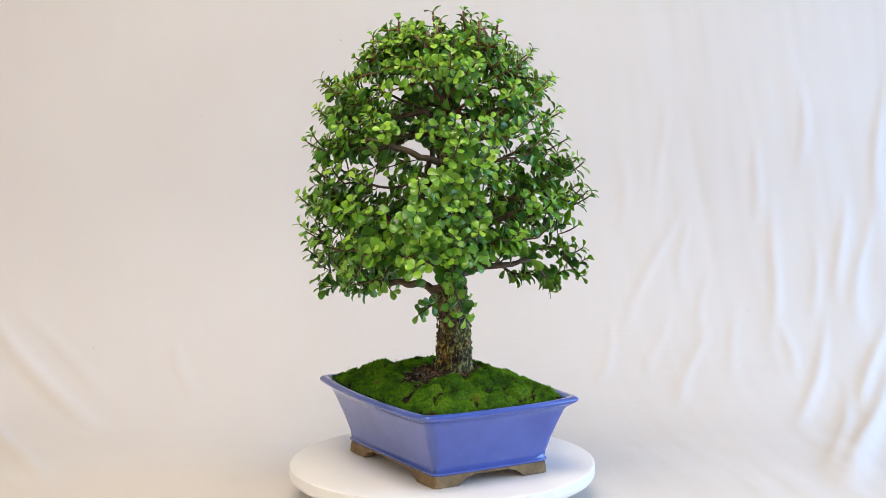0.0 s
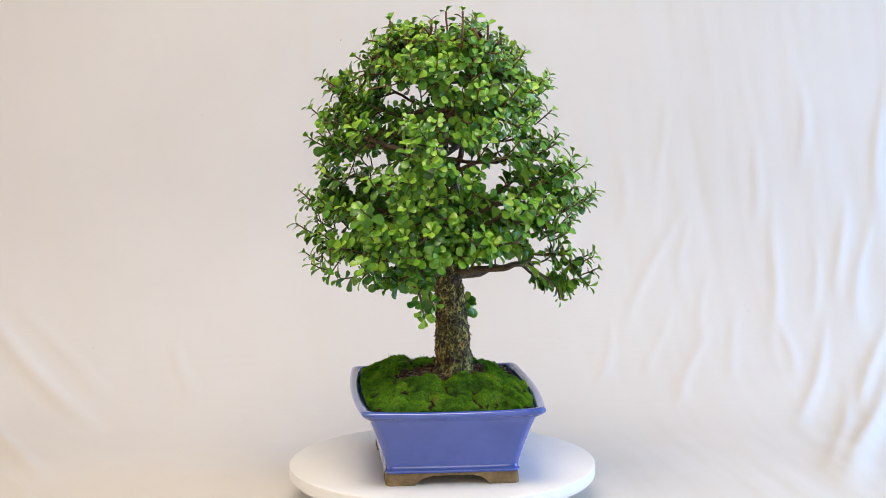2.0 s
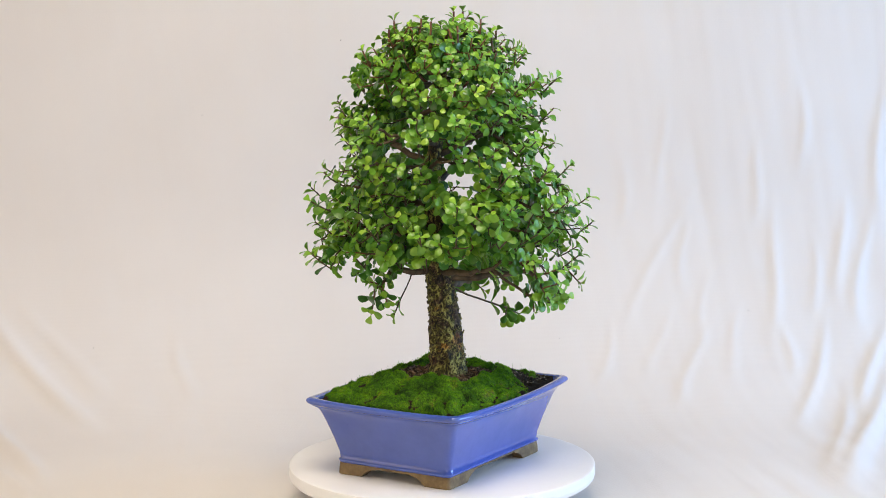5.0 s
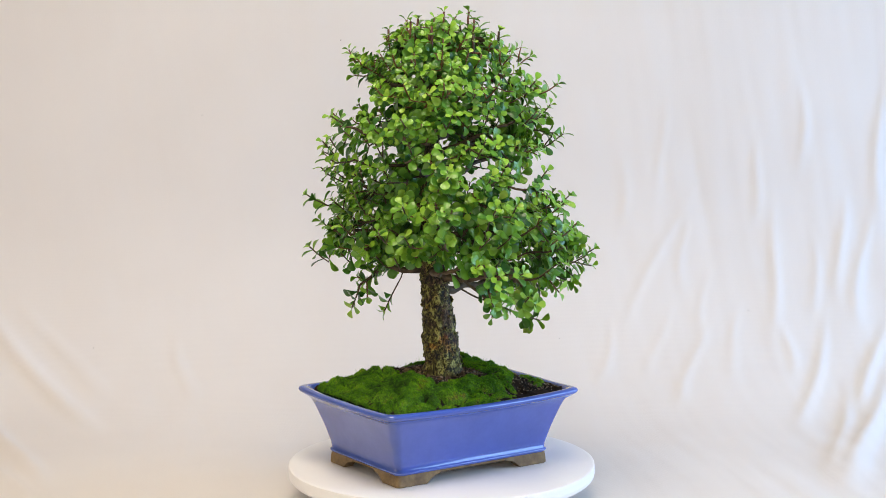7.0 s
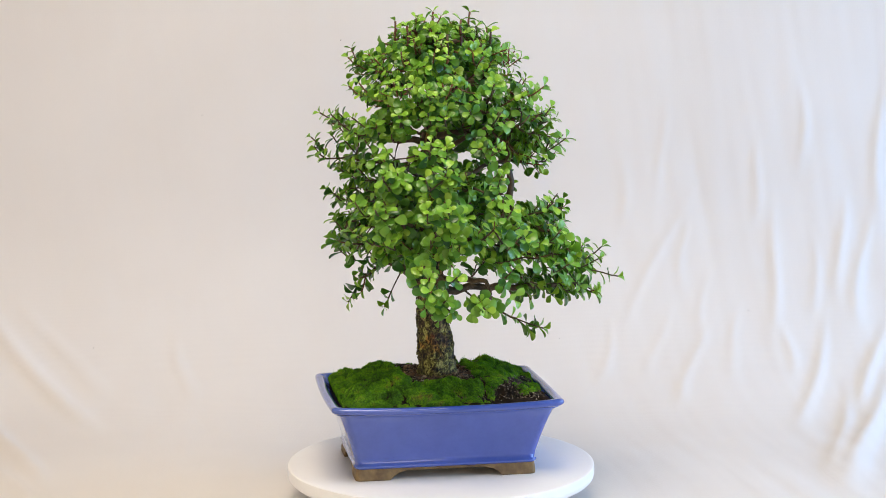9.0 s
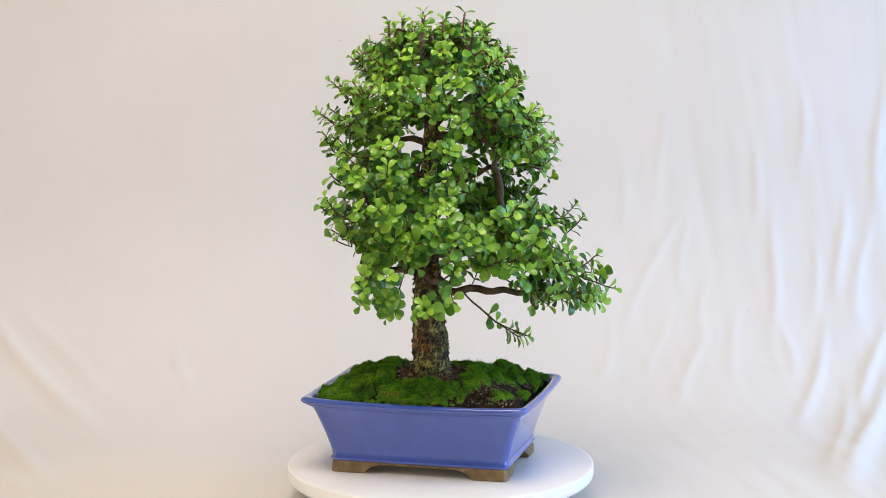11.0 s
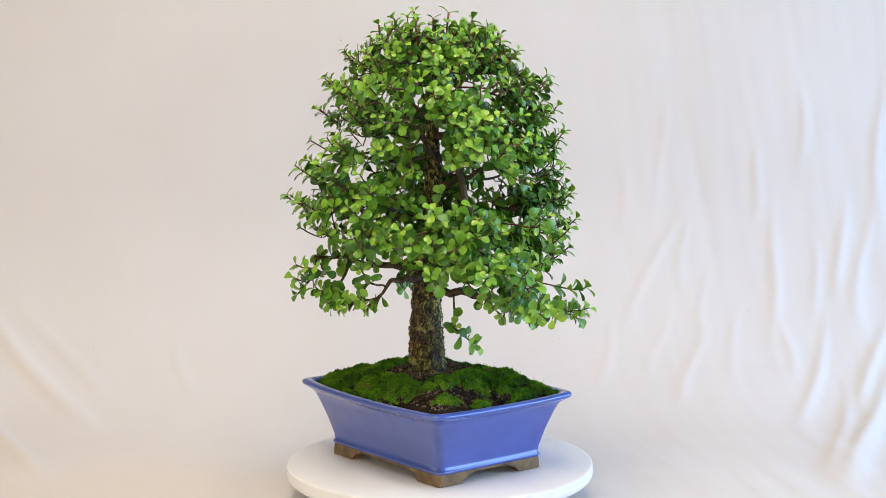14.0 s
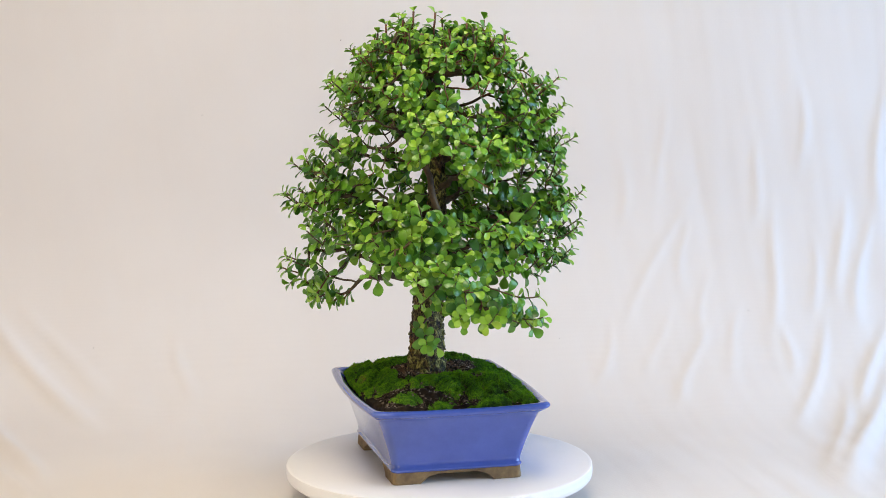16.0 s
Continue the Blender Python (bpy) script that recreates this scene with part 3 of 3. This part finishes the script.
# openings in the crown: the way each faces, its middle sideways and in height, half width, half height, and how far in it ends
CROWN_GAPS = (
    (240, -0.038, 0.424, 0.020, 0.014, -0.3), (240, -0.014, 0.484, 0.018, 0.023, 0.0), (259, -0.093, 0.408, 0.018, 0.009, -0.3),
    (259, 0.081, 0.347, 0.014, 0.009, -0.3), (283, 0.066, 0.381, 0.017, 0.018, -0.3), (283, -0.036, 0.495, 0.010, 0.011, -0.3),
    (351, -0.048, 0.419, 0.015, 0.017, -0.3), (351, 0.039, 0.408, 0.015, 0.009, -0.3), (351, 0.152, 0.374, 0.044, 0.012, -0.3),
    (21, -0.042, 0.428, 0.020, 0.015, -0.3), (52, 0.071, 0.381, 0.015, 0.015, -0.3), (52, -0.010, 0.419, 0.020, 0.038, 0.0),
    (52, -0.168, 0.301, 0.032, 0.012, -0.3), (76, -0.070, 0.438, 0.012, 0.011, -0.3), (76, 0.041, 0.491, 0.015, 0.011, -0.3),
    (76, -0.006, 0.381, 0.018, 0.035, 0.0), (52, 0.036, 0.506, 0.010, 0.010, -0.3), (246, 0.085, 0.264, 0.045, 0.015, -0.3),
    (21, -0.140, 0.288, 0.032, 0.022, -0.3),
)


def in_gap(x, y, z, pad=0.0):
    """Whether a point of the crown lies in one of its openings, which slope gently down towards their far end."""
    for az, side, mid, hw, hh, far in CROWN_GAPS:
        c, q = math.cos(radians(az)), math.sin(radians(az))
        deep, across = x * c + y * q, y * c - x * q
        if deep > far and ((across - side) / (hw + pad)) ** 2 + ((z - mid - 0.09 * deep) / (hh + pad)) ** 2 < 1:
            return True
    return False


def tier(z, spread, inner=True):
    """One storey of the crown: how far it reaches, in mm, towards each of the azimuths above."""
    for az, mm in zip(CROWN_AZ, spread):
        if not mm:
            continue
        a, r = radians(az), mm / 1000 + 0.001
        TARGETS.append((r * math.cos(a), r * math.sin(a), z + 0.005, 1.0))
        shares = (0.88, 0.82, 0.74, 0.60, 0.38) if inner else ()
        for k, share in enumerate(shares):
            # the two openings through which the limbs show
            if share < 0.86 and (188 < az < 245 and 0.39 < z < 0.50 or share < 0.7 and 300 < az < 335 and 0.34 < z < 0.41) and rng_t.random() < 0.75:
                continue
            if k in (1, 2) and rng_t.random() < 0.25 or share < 0.5 and (z > 0.50 or rng_t.random() < 0.35):
                continue
            b, q = a + rng_t.uniform(-0.18, 0.18), r * (share + rng_t.uniform(-0.07, 0.07))
            x, y, h = q * math.cos(b), q * math.sin(b), z + rng_t.uniform(-0.020 if z > 0.29 else 0.0, 0.020)
            if noise.noise((x * 19 + 31, y * 19, h * 19)) > -0.25:
                TARGETS.append((x, y, h, share))
                # a second shoot close by thickens the outer leaf mass
                if share > 0.55 and (z < 0.48 or rng_t.random() < 0.55):
                    x, y, h = x + rng_t.uniform(-0.02, 0.02), y + rng_t.uniform(-0.02, 0.02), h + rng_t.uniform(-0.012, 0.016)
                    if math.hypot(x, y) < 0.97 * r:
                        TARGETS.append((x, y, h, share))


def crown_targets():
    tier(0.562, [82, 65, 58, 64, 51, 65, 75, 62, 68, 62, 72, 68, 62, 55, 62, 62, 69, 93, 76, 72])
    tier(0.544, [115, 119, 100, 93, 89, 101, 97, 97, 103, 90, 87, 101, 123, 123, 101, 123, 123, 107, 108, 107])
    tier(0.507, [156, 152, 125, 118, 111, 125, 139, 153, 152, 143, 115, 90, 90, 97, 129, 147, 147, 146, 149, 142])
    tier(0.470, [152, 139, 152, 152, 128, 146, 156, 157, 156, 169, 141, 118, 139, 153, 160, 160, 132, 156, 125, 132])
    tier(0.433, [152, 159, 163, 163, 148, 142, 153, 171, 170, 150, 136, 129, 150, 171, 139, 139, 164, 149, 160, 149])
    tier(0.395, [174, 139, 139, 156, 163, 149, 167, 139, 163, 154, 153, 160, 139, 125, 115, 154, 186, 163, 186, 170])
    tier(0.358, [196, 174, 163, 185, 178, 156, 181, 171, 189, 178, 175, 171, 147, 125, 145, 166, 198, 192, 208, 207])
    tier(0.320, [203, 185, 167, 156, 196, 167, 156, 182, 174, 186, 175, 160, 147, 139, 130, 150, 166, 180, 168, 174])
    tier(0.282, [192, 195, 218, 218, 174, 156, 156, 171, 156, 178, 178, 171, 132, 90, 97, 125, 161, 174, 200, 200])
    tier(0.244, [188, 170, 186, 234, 222, 0, 0, 0, 0, 140, 118, 0, 0, 0, 0, 0, 0, 0, 200, 180], False)
    # upright leaders of the top and sprigs hanging from the low limbs
    for x, y, z in ((0.034, -0.016, 0.606), (0.015, 0.034, 0.604), (-0.012, -0.030, 0.595), (-0.03, 0.02, 0.593), (0.05, 0.02, 0.592), (0.06, -0.05, 0.587), (-0.06, -0.005, 0.589), (0.0, 0.07, 0.583),
                    (0.022, -0.062, 0.589), (-0.048, -0.044, 0.585), (0.050, 0.058, 0.583), (-0.036, 0.058, 0.583), (0.085, 0.0, 0.576), (-0.078, 0.032, 0.574),
                    (-0.035, -0.116, 0.222), (-0.021, -0.074, 0.214), (0.052, 0.128, 0.190), (0.037, 0.117, 0.186), (0.161, -0.029, 0.226), (0.055, 0.09, 0.205), (-0.028, -0.088, 0.262), (-0.032, -0.102, 0.245), (-0.046, -0.104, 0.250), (-0.022, -0.108, 0.234),
                    (-0.155, -0.021, 0.258), (0.202, -0.047, 0.264), (0.180, -0.040, 0.250), (0.170, -0.010, 0.238)):
        TARGETS.append((x, y, z, 1.5 if z > 0.57 else 1.0))
    # short sprigs close to the trunk, fewer on the side where it stays bare
    for k in range(78):
        a, r, z = rng_t.uniform(0, 360), rng_t.uniform(0.038, 0.075), rng_t.uniform(0.30, 0.54)
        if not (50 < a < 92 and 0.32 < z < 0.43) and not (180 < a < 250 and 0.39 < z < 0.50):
            TARGETS.append((r * math.cos(radians(a)), r * math.sin(radians(a)), z, 0.5))
    # a low pad under the crown
    for k in range(11):
        a, r = radians(rng_t.uniform(-14, 26)), rng_t.uniform(0.138, 0.180)
        TARGETS.append((r * math.cos(a), r * math.sin(a), rng_t.uniform(0.228, 0.256), 0.9))
    for k in range(12):
        a, r = radians(rng_t.uniform(55, 105)), rng_t.uniform(0.06, 0.12)
        TARGETS.append((r * math.cos(a), r * math.sin(a), rng_t.uniform(0.266, 0.292), 0.9))
    # a full pad that overhangs the low limb
    for k in range(26):
        a, r = radians(rng_t.uniform(58, 102)), rng_t.uniform(0.095, 0.158)
        TARGETS.append((r * math.cos(a), r * math.sin(a), rng_t.uniform(0.402, 0.472), 0.85))
    # the foliage along the long low limb
    for k in range(40):
        a, r, u = rng_t.uniform(78, 116), rng_t.uniform(0.12, 0.225), rng_t.random()
        h = 0.214 + 0.092 * u * (1.25 - r / 0.30) * (1.0 if a < 104 else 0.35)
        TARGETS.append((r * math.cos(radians(a)), r * math.sin(radians(a)), h, 0.9))


# main limbs: height on the trunk, azimuth, reach, height of the end
MAIN_BRANCHES = ((0.238, 100, 0.195, 0.232), (0.262, 330, 0.120, 0.275), (0.272, 200, 0.110, 0.292), (0.255, 20, 0.120, 0.262), (0.285, 255, 0.080, 0.300), (0.268, 248, 0.078, 0.270),
         (0.300, 60, 0.110, 0.330), (0.312, 150, 0.120, 0.345), (0.330, 350, 0.135, 0.362), (0.345, 225, 0.110, 0.375), (0.370, 100, 0.110, 0.415),
         (0.385, 300, 0.100, 0.415), (0.400, 180, 0.105, 0.440), (0.415, 40, 0.100, 0.460), (0.430, 265, 0.145, 0.458), (0.450, 140, 0.080, 0.500),
         (0.465, 330, 0.080, 0.515), (0.480, 80, 0.060, 0.530), (0.495, 210, 0.055, 0.545))


def grow():
    """Nodes (place, parent, target) of the limbs and twigs, grown from the trunk to every target of the crown."""
    pos, par, plen, tips, least = [], [], [], [], {}

    def add(p, q, extra=0.0):
        pos.append(Vector(p))
        par.append(q)
        plen.append(0.0 if q < 0 else plen[q] + (Vector(p) - pos[q]).length + extra)
        return len(pos) - 1

    last, trunk_nodes = -1, []
    for k in range(62):
        last = add(trunk_axis(0.215 + 0.345 * k / 61), last)
        plen[last] = 0.0
        trunk_nodes.append(last)

    def run_to(start, end, sag, wobble, along):
        p0, n = pos[start], max(2, int((Vector(end) - pos[start]).length / 0.0085))
        node = start
        d = Vector(end) - p0
        m1 = p0 + d * 0.5 + Vector((0, 0, sag * d.length)) + along
        for k in range(1, n + 1):
            u = k / n
            q = p0 * (1 - u) ** 2 + m1 * 2 * u * (1 - u) + Vector(end) * u * u
            if k < n:
                q = q + wobble * Vector((noise.noise((q.x * 40, q.y * 40, q.z * 40)), noise.noise((q.y * 40, q.z * 40, q.x * 40 + 9)), noise.noise((q.z * 40, q.x * 40, q.y * 40 + 5))))
            node = add(q, node)
        return node

    for z0, az, reach, z1 in MAIN_BRANCHES:
        start = min(trunk_nodes, key=lambda i: abs(pos[i].z - z0))
        a = radians(az)
        first = len(pos)
        run_to(start, (reach * math.cos(a), reach * math.sin(a), z1), -0.03 if z1 < z0 + 0.03 else 0.02, 0.006, Vector((0.012 * math.sin(az), 0.012 * math.cos(az), 0)))
        thick = 0.0058 - 0.0034 * smoothstep(0.22, 0.52, z0)
        for i in range(first, len(pos)):
            least[i] = thick * (1 - 0.55 * (i - first) / (len(pos) - first))
    # an upright second leader that rises from a low limb
    node = min(trunk_nodes, key=lambda i: abs(pos[i].z - 0.285))
    first = len(pos)
    for az, r, z in ((80, 0.098, 0.318), (66, 0.092, 0.405), (60, 0.104, 0.465)):
        node = run_to(node, (r * math.cos(radians(az)), r * math.sin(radians(az)), z), -0.10 if z < 0.35 else 0.0, 0.005, Vector((0, 0, 0)))
    for i in range(first, len(pos)):
        least[i] = 0.0070 - 0.0042 * (i - first) / (len(pos) - first)
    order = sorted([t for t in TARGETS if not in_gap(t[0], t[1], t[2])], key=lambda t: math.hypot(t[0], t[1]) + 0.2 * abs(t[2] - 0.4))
    for x, y, z, share in order:
        P = np.array(pos)
        d = np.linalg.norm(P - (x, y, z), axis=1)
        rn, rt = np.hypot(P[:, 0], P[:, 1]), math.hypot(x, y)
        over = P[:, 2] - z - 0.004
        cost = d + 0.42 * np.array(plen) + 0.6 * np.maximum(0, rn - rt) + (0.5 * np.maximum(0, over) if z > 0.262 else 0.6 * np.maximum(0, 0.012 - over))
        if z < 0.262:
            cost[:62] += 0.14
        cost[d < 0.014] += 0.03
        start = int(np.argmin(cost))
        j = rng_t.uniform(-0.006, 0.006, 3)
        if share > 1.2:
            # an upright leader stands clear of the crown
            start = run_to(start, (x + 0.3 * j[0], y + 0.3 * j[1], z - 0.034), -0.10, 0.004, Vector((0, 0, 0)))
        elif share == 1.0 and z > 0.28:
            # an outer shoot bends outwards and up from the leaf mass
            start = run_to(start, (x * 0.87, y * 0.87, z - 0.017), -0.08, 0.004, Vector((0, 0, 0)))
        end = run_to(start, (x + j[0], y + j[1], z + j[2]), -0.05 if share >= 1.0 else -0.10, 0.002 if share >= 1.0 else 0.004, Vector((0, 0, 0)))
        tips.append((end, share))
    return pos, par, tips, least


def tube(points, radii, sides, rough=0.0):
    rings = []
    up = Vector((0.31, 0.17, 0.93))
    for i, p in enumerate(points):
        d = (points[min(i + 1, len(points) - 1)] - points[max(i - 1, 0)]).normalized()
        a = d.cross(up)
        a = a.normalized() if a.length > 1e-4 else d.orthogonal().normalized()
        b = d.cross(a)
        ring = []
        for k in range(sides):
            t = 2 * math.pi * k / sides
            r = radii[i] * (1 + rough * noise.noise(p * 160 + Vector((k * 1.7, 0, 0))))
            ring.append(tuple(p + (a * math.cos(t) + b * math.sin(t)) * r))
        rings.append(ring)
    return loft(rings)


def joined(pieces):
    verts, faces = [], []
    for v, f in pieces:
        o = len(verts)
        verts += v
        faces += [tuple(i + o for i in q) for q in f]
    return verts, faces


LEAF_ROWS = ((0.0, 0.045, 0.00), (0.14, 0.070, 0.014), (0.34, 0.190, 0.034), (0.55, 0.310, 0.034), (0.76, 0.350, 0.004), (0.91, 0.260, -0.045), (0.985, 0.110, -0.085))


def leaf_shape():
    """A fleshy obovate leaf of unit length along x, its face towards z, lightly creased along the middle."""
    rings = []
    for u, w, z in LEAF_ROWS:
        cup = 0.16 * w
        rings.append([(u, -w, z + cup), (u, -w * 0.5, z + cup * 0.35 - 0.055), (u, w * 0.5, z + cup * 0.35 - 0.055), (u, w, z + cup), (u, w * 0.42, z + cup * 0.42), (u, 0.0, z), (u, -w * 0.42, z + cup * 0.42)])
    return loft(rings)


def crisp_rims(me, nv, n=7):
    """Marks both rims of every leaf as sharp edges."""
    e = np.empty(len(me.edges) * 2, dtype=np.int64)
    me.edges.foreach_get("vertices", e)
    k = (e.reshape(-1, 2) % nv) % n
    rim = ((k[:, 0] == 0) & (k[:, 1] == 0)) | ((k[:, 0] == 3) & (k[:, 1] == 3))
    att = me.attributes.new("sharp_edge", "BOOLEAN", "EDGE")
    att.data.foreach_set("value", rim)


def trunk_mesh():
    """Trunk with a knobbly, flaking surface and a flare at the soil."""
    rings, sides = [], 48
    for i in range(170):
        z = 0.092 + 0.478 * i / 169
        c, r = trunk_axis(z), trunk_radius(z)
        ring = []
        for k in range(sides):
            a = 2 * math.pi * k / sides
            q = Vector((math.cos(a) * 1.0, math.sin(a) * 1.0, z * 30))
            w = 1 + 0.09 * noise.noise(q * 1.1) + 0.12 * noise.noise(q * 3.1 + Vector((4, 0, 0))) + 0.12 * noise.noise(q * 6.5)
            w += 0.10 * (1 - smoothstep(0.10, 0.145, z)) * max(0, math.sin(3 * a + 1))
            ring.append((c.x + r * w * math.cos(a), c.y + r * w * math.sin(a), z))
        rings.append(ring)
    return loft(rings)


def build_tree():
    crown_targets()
    tree = thing("bonsai_tree", "small-leaved jade bonsai tree with a thick flaking trunk", "tree")
    v, f = trunk_mesh()
    trunk = mesh_ob("trunk", v, f, BARK, tree, "brown flaking trunk with green lichen")
    # loose bark flakes
    rb = random.Random(3)
    for _ in range(170):
        z, a = rb.uniform(0.124, 0.27), rb.uniform(0, 6.283)
        c, r = trunk_axis(z), trunk_radius(z) * 1.03
        bm = bmesh.new()
        s = rb.uniform(0.0016, 0.0050)
        pts = [bm.verts.new((s * (0.8 + 0.4 * rb.random()) * math.cos(b), s * 0.75 * math.sin(b) * (0.7 + 0.5 * rb.random()), 0.0)) for b in (0.2, 1.2, 2.3, 3.3, 4.2, 5.3)]
        face = bm.faces.new(pts)
        ext = bmesh.ops.extrude_face_region(bm, geom=[face])
        bmesh.ops.translate(bm, vec=(0, 0, 0.0008), verts=[g for g in ext["geom"] if isinstance(g, bmesh.types.BMVert)])
        flake = part("bark_flake", bm, BARK, trunk, "", False)
        out = Vector((math.cos(a + rb.uniform(-0.5, 0.5)), math.sin(a + rb.uniform(-0.5, 0.5)), rb.uniform(-0.6, 0.9)))
        flake.matrix_basis = Matrix.Translation((c.x + r * math.cos(a), c.y + r * math.sin(a), z)) @ out.to_track_quat("Z", "Y").to_matrix().to_4x4()
    pos, par, tips, least = grow()
    n = len(pos)
    kids = [[] for _ in range(n)]
    for i, q in enumerate(par):
        if q >= 0:
            kids[q].append(i)
    tip_radius = {end: 0.0015 if share > 1.2 else 0.0010 if share >= 1.0 else 0.0008 for end, share in tips}
    power = [0.0] * n
    for i in range(n - 1, -1, -1):
        if not kids[i]:
            power[i] = tip_radius.get(i, 0.0008) ** 2.08
        if par[i] >= 0:
            power[par[i]] += power[i]
    rad = [max(min(0.0075, p ** (1 / 2.08)), least.get(i, 0.0)) for i, p in enumerate(power)]
    on_trunk = set(range(62))
    thin, stems = [], []
    starts = [(i, par[i]) for i in range(62, n) if par[i] in on_trunk]
    while starts:
        i, q = starts.pop()
        chain, radii = [pos[q]], [rad[i]]
        while True:
            chain.append(pos[i])
            radii.append(rad[i])
            if not kids[i]:
                break
            nxt = max(kids[i], key=lambda k: rad[k])
            starts += [(k, i) for k in kids[i] if k != nxt]
            i = nxt
        if radii[0] > 0.0030:
            radii = [max(r, 0.0052 * (1 - k / 16)) for k, r in enumerate(radii)] if q in on_trunk else radii
            v, f = tube(chain, radii, 9, 0.16)
            mesh_ob("limb", v, f, TWIG, tree, "dark brown woody limb")
        else:
            (stems if len(chain) < 5 or chain[-1].z > 0.50 else thin).append(tube(chain, radii, 5))
    v, f = joined(thin)
    tagged(mesh_ob("twig_growth", v, f, TWIG, tree, "thin brown twigs"), kind="stuff")
    if stems:
        v, f = joined(stems)
        tagged(mesh_ob("stem_growth", v, f, STEM, tree, "short reddish shoots"), kind="stuff")
    # leaves in crossed pairs along the last stretch of every twig
    rl = random.Random(21)
    placed = []
    for end, share in tips:
        node, back, turn = end, 0.0, rl.uniform(0, 6.28)
        next_at, reach = 0.0, (0.046 if share >= 1.0 and pos[end].z > 0.26 else 0.030)
        high = smoothstep(0.30, 0.60, pos[end].z)
        full = (0.0184 if share >= 1.0 else 0.0192) * (1 - 0.24 * high) * rl.uniform(0.86, 1.12) * (1.12 if share > 1.2 else 1.0)
        while par[node] >= 0 and node not in on_trunk and back < reach:
            q = par[node]
            step = (pos[node] - pos[q]).length
            while next_at <= back + step and next_at < reach:
                u = (next_at - back) / max(step, 1e-5)
                p = pos[node].lerp(pos[q], u)
                d = (pos[node] - pos[q]).normalized()
                d = (d + Vector((0, 0, 0.42)) + 0.32 * Vector((p.x, p.y, 0)).normalized()).normalized()
                a = d.orthogonal().normalized()
                b = d.cross(a)
                size = full * ((0.68 if share < 1.2 else 0.76) + (0.32 if share < 1.2 else 0.24) * min(1.0, next_at / (0.028 if share >= 1.0 else 0.016)))
                lift = radians(rl.uniform(2, 32) + 16 * max(0, 1 - next_at / 0.010))
                for side in (0, math.pi):
                    if rl.random() < (0.05 if share >= 1.0 else 0.19):
                        continue
                    t = turn + side + rl.uniform(-0.35, 0.35)
                    out = (a * math.cos(t) + b * math.sin(t)) * math.cos(lift) + d * math.sin(lift)
                    out = (out + Vector((0, 0, -0.10 * (1 - high)))).normalized()
                    face = (d + 0.25 * Vector((rl.uniform(-1, 1), rl.uniform(-1, 1), rl.uniform(-1, 1))))
                    face = (face - out * face.dot(out)).normalized()
                    s = size * rl.uniform(0.80, 1.18)
                    mid = p + out * (0.6 * s)
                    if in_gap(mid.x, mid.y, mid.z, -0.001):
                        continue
                    m = Matrix((out, face.cross(out), face)).transposed().to_4x4()
                    placed.append((Matrix.Translation(p + out * 0.0008) @ m @ Matrix.Diagonal((s, s * rl.uniform(0.84, 1.14), s, 1)), share >= 1.0 and p.x * p.x + p.y * p.y > 0.012, next_at < 0.009 + 0.004 * rl.random()))
                turn += math.pi / 2 + rl.uniform(-0.2, 0.2)
                next_at += (0.0058 if share < 1.2 else 0.0085) + 0.0072 * min(1.0, next_at / 0.02)
            back += step
            node = q
    lv, lf = leaf_shape()
    me = bpy.data.meshes.new("leaf")
    me.from_pydata(lv, [], lf)
    me.materials.append(LEAF)
    me.polygons.foreach_set("use_smooth", [True] * len(me.polygons))
    crisp_rims(me, len(lv))
    outer = [k for k, (m, o, young) in enumerate(placed) if o and not young]
    single = set(outer[::max(1, len(outer) // 295)][:295])
    V, rest, slots = np.array([(*v, 1.0) for v in lv]), [], []
    for k, (m, o, young) in enumerate(placed):
        if k in single:
            ob = new("leaf", me)
            ob.parent = tree
            ob.matrix_basis = m
        else:
            rest.append((V @ np.array(m).T)[:, :3])
            slots += [1 if young else 0] * len(lf)
    nv = len(lv)
    faces = [tuple(i + k * nv for i in q) for k in range(len(rest)) for q in lf]
    mass = tagged(mesh_ob("foliage", np.concatenate(rest), faces, [LEAF_JOINED, LEAF_YOUNG], tree, "dense glossy green rounded leaves", slots=slots), kind="stuff")
    crisp_rims(mass.data, nv)
    MOVERS.append(tree)


def build_ceiling_lamp():
    lamp = thing("ceiling_lamp", "square warm white ceiling lamp", "lamp")
    part("lamp_frame", box_bm(-0.60, -1.20, 1.70, 0.40, -0.20, CEIL_Z - 0.001, 0.004), PAINT, lamp)
    part("lamp_diffuser", box_bm(-0.57, -1.17, 1.68, 0.37, -0.23, 1.699, 0.003), GLOW, lamp)


build_table()
build_cloth()
build_turntable()
build_ceiling_lamp()
build_pot()
build_soil()
build_moss()
build_tree()


def motions():
    """Everything on the turntable turns with it at one steady speed."""
    rows = [(k * 0.5, pose(0, 0, 0, 0, 0, TURN_START + TURN_SPEED * k * 0.5)) for k in range(33)]
    for ob in MOVERS:
        walk(ob, rows)


motions()
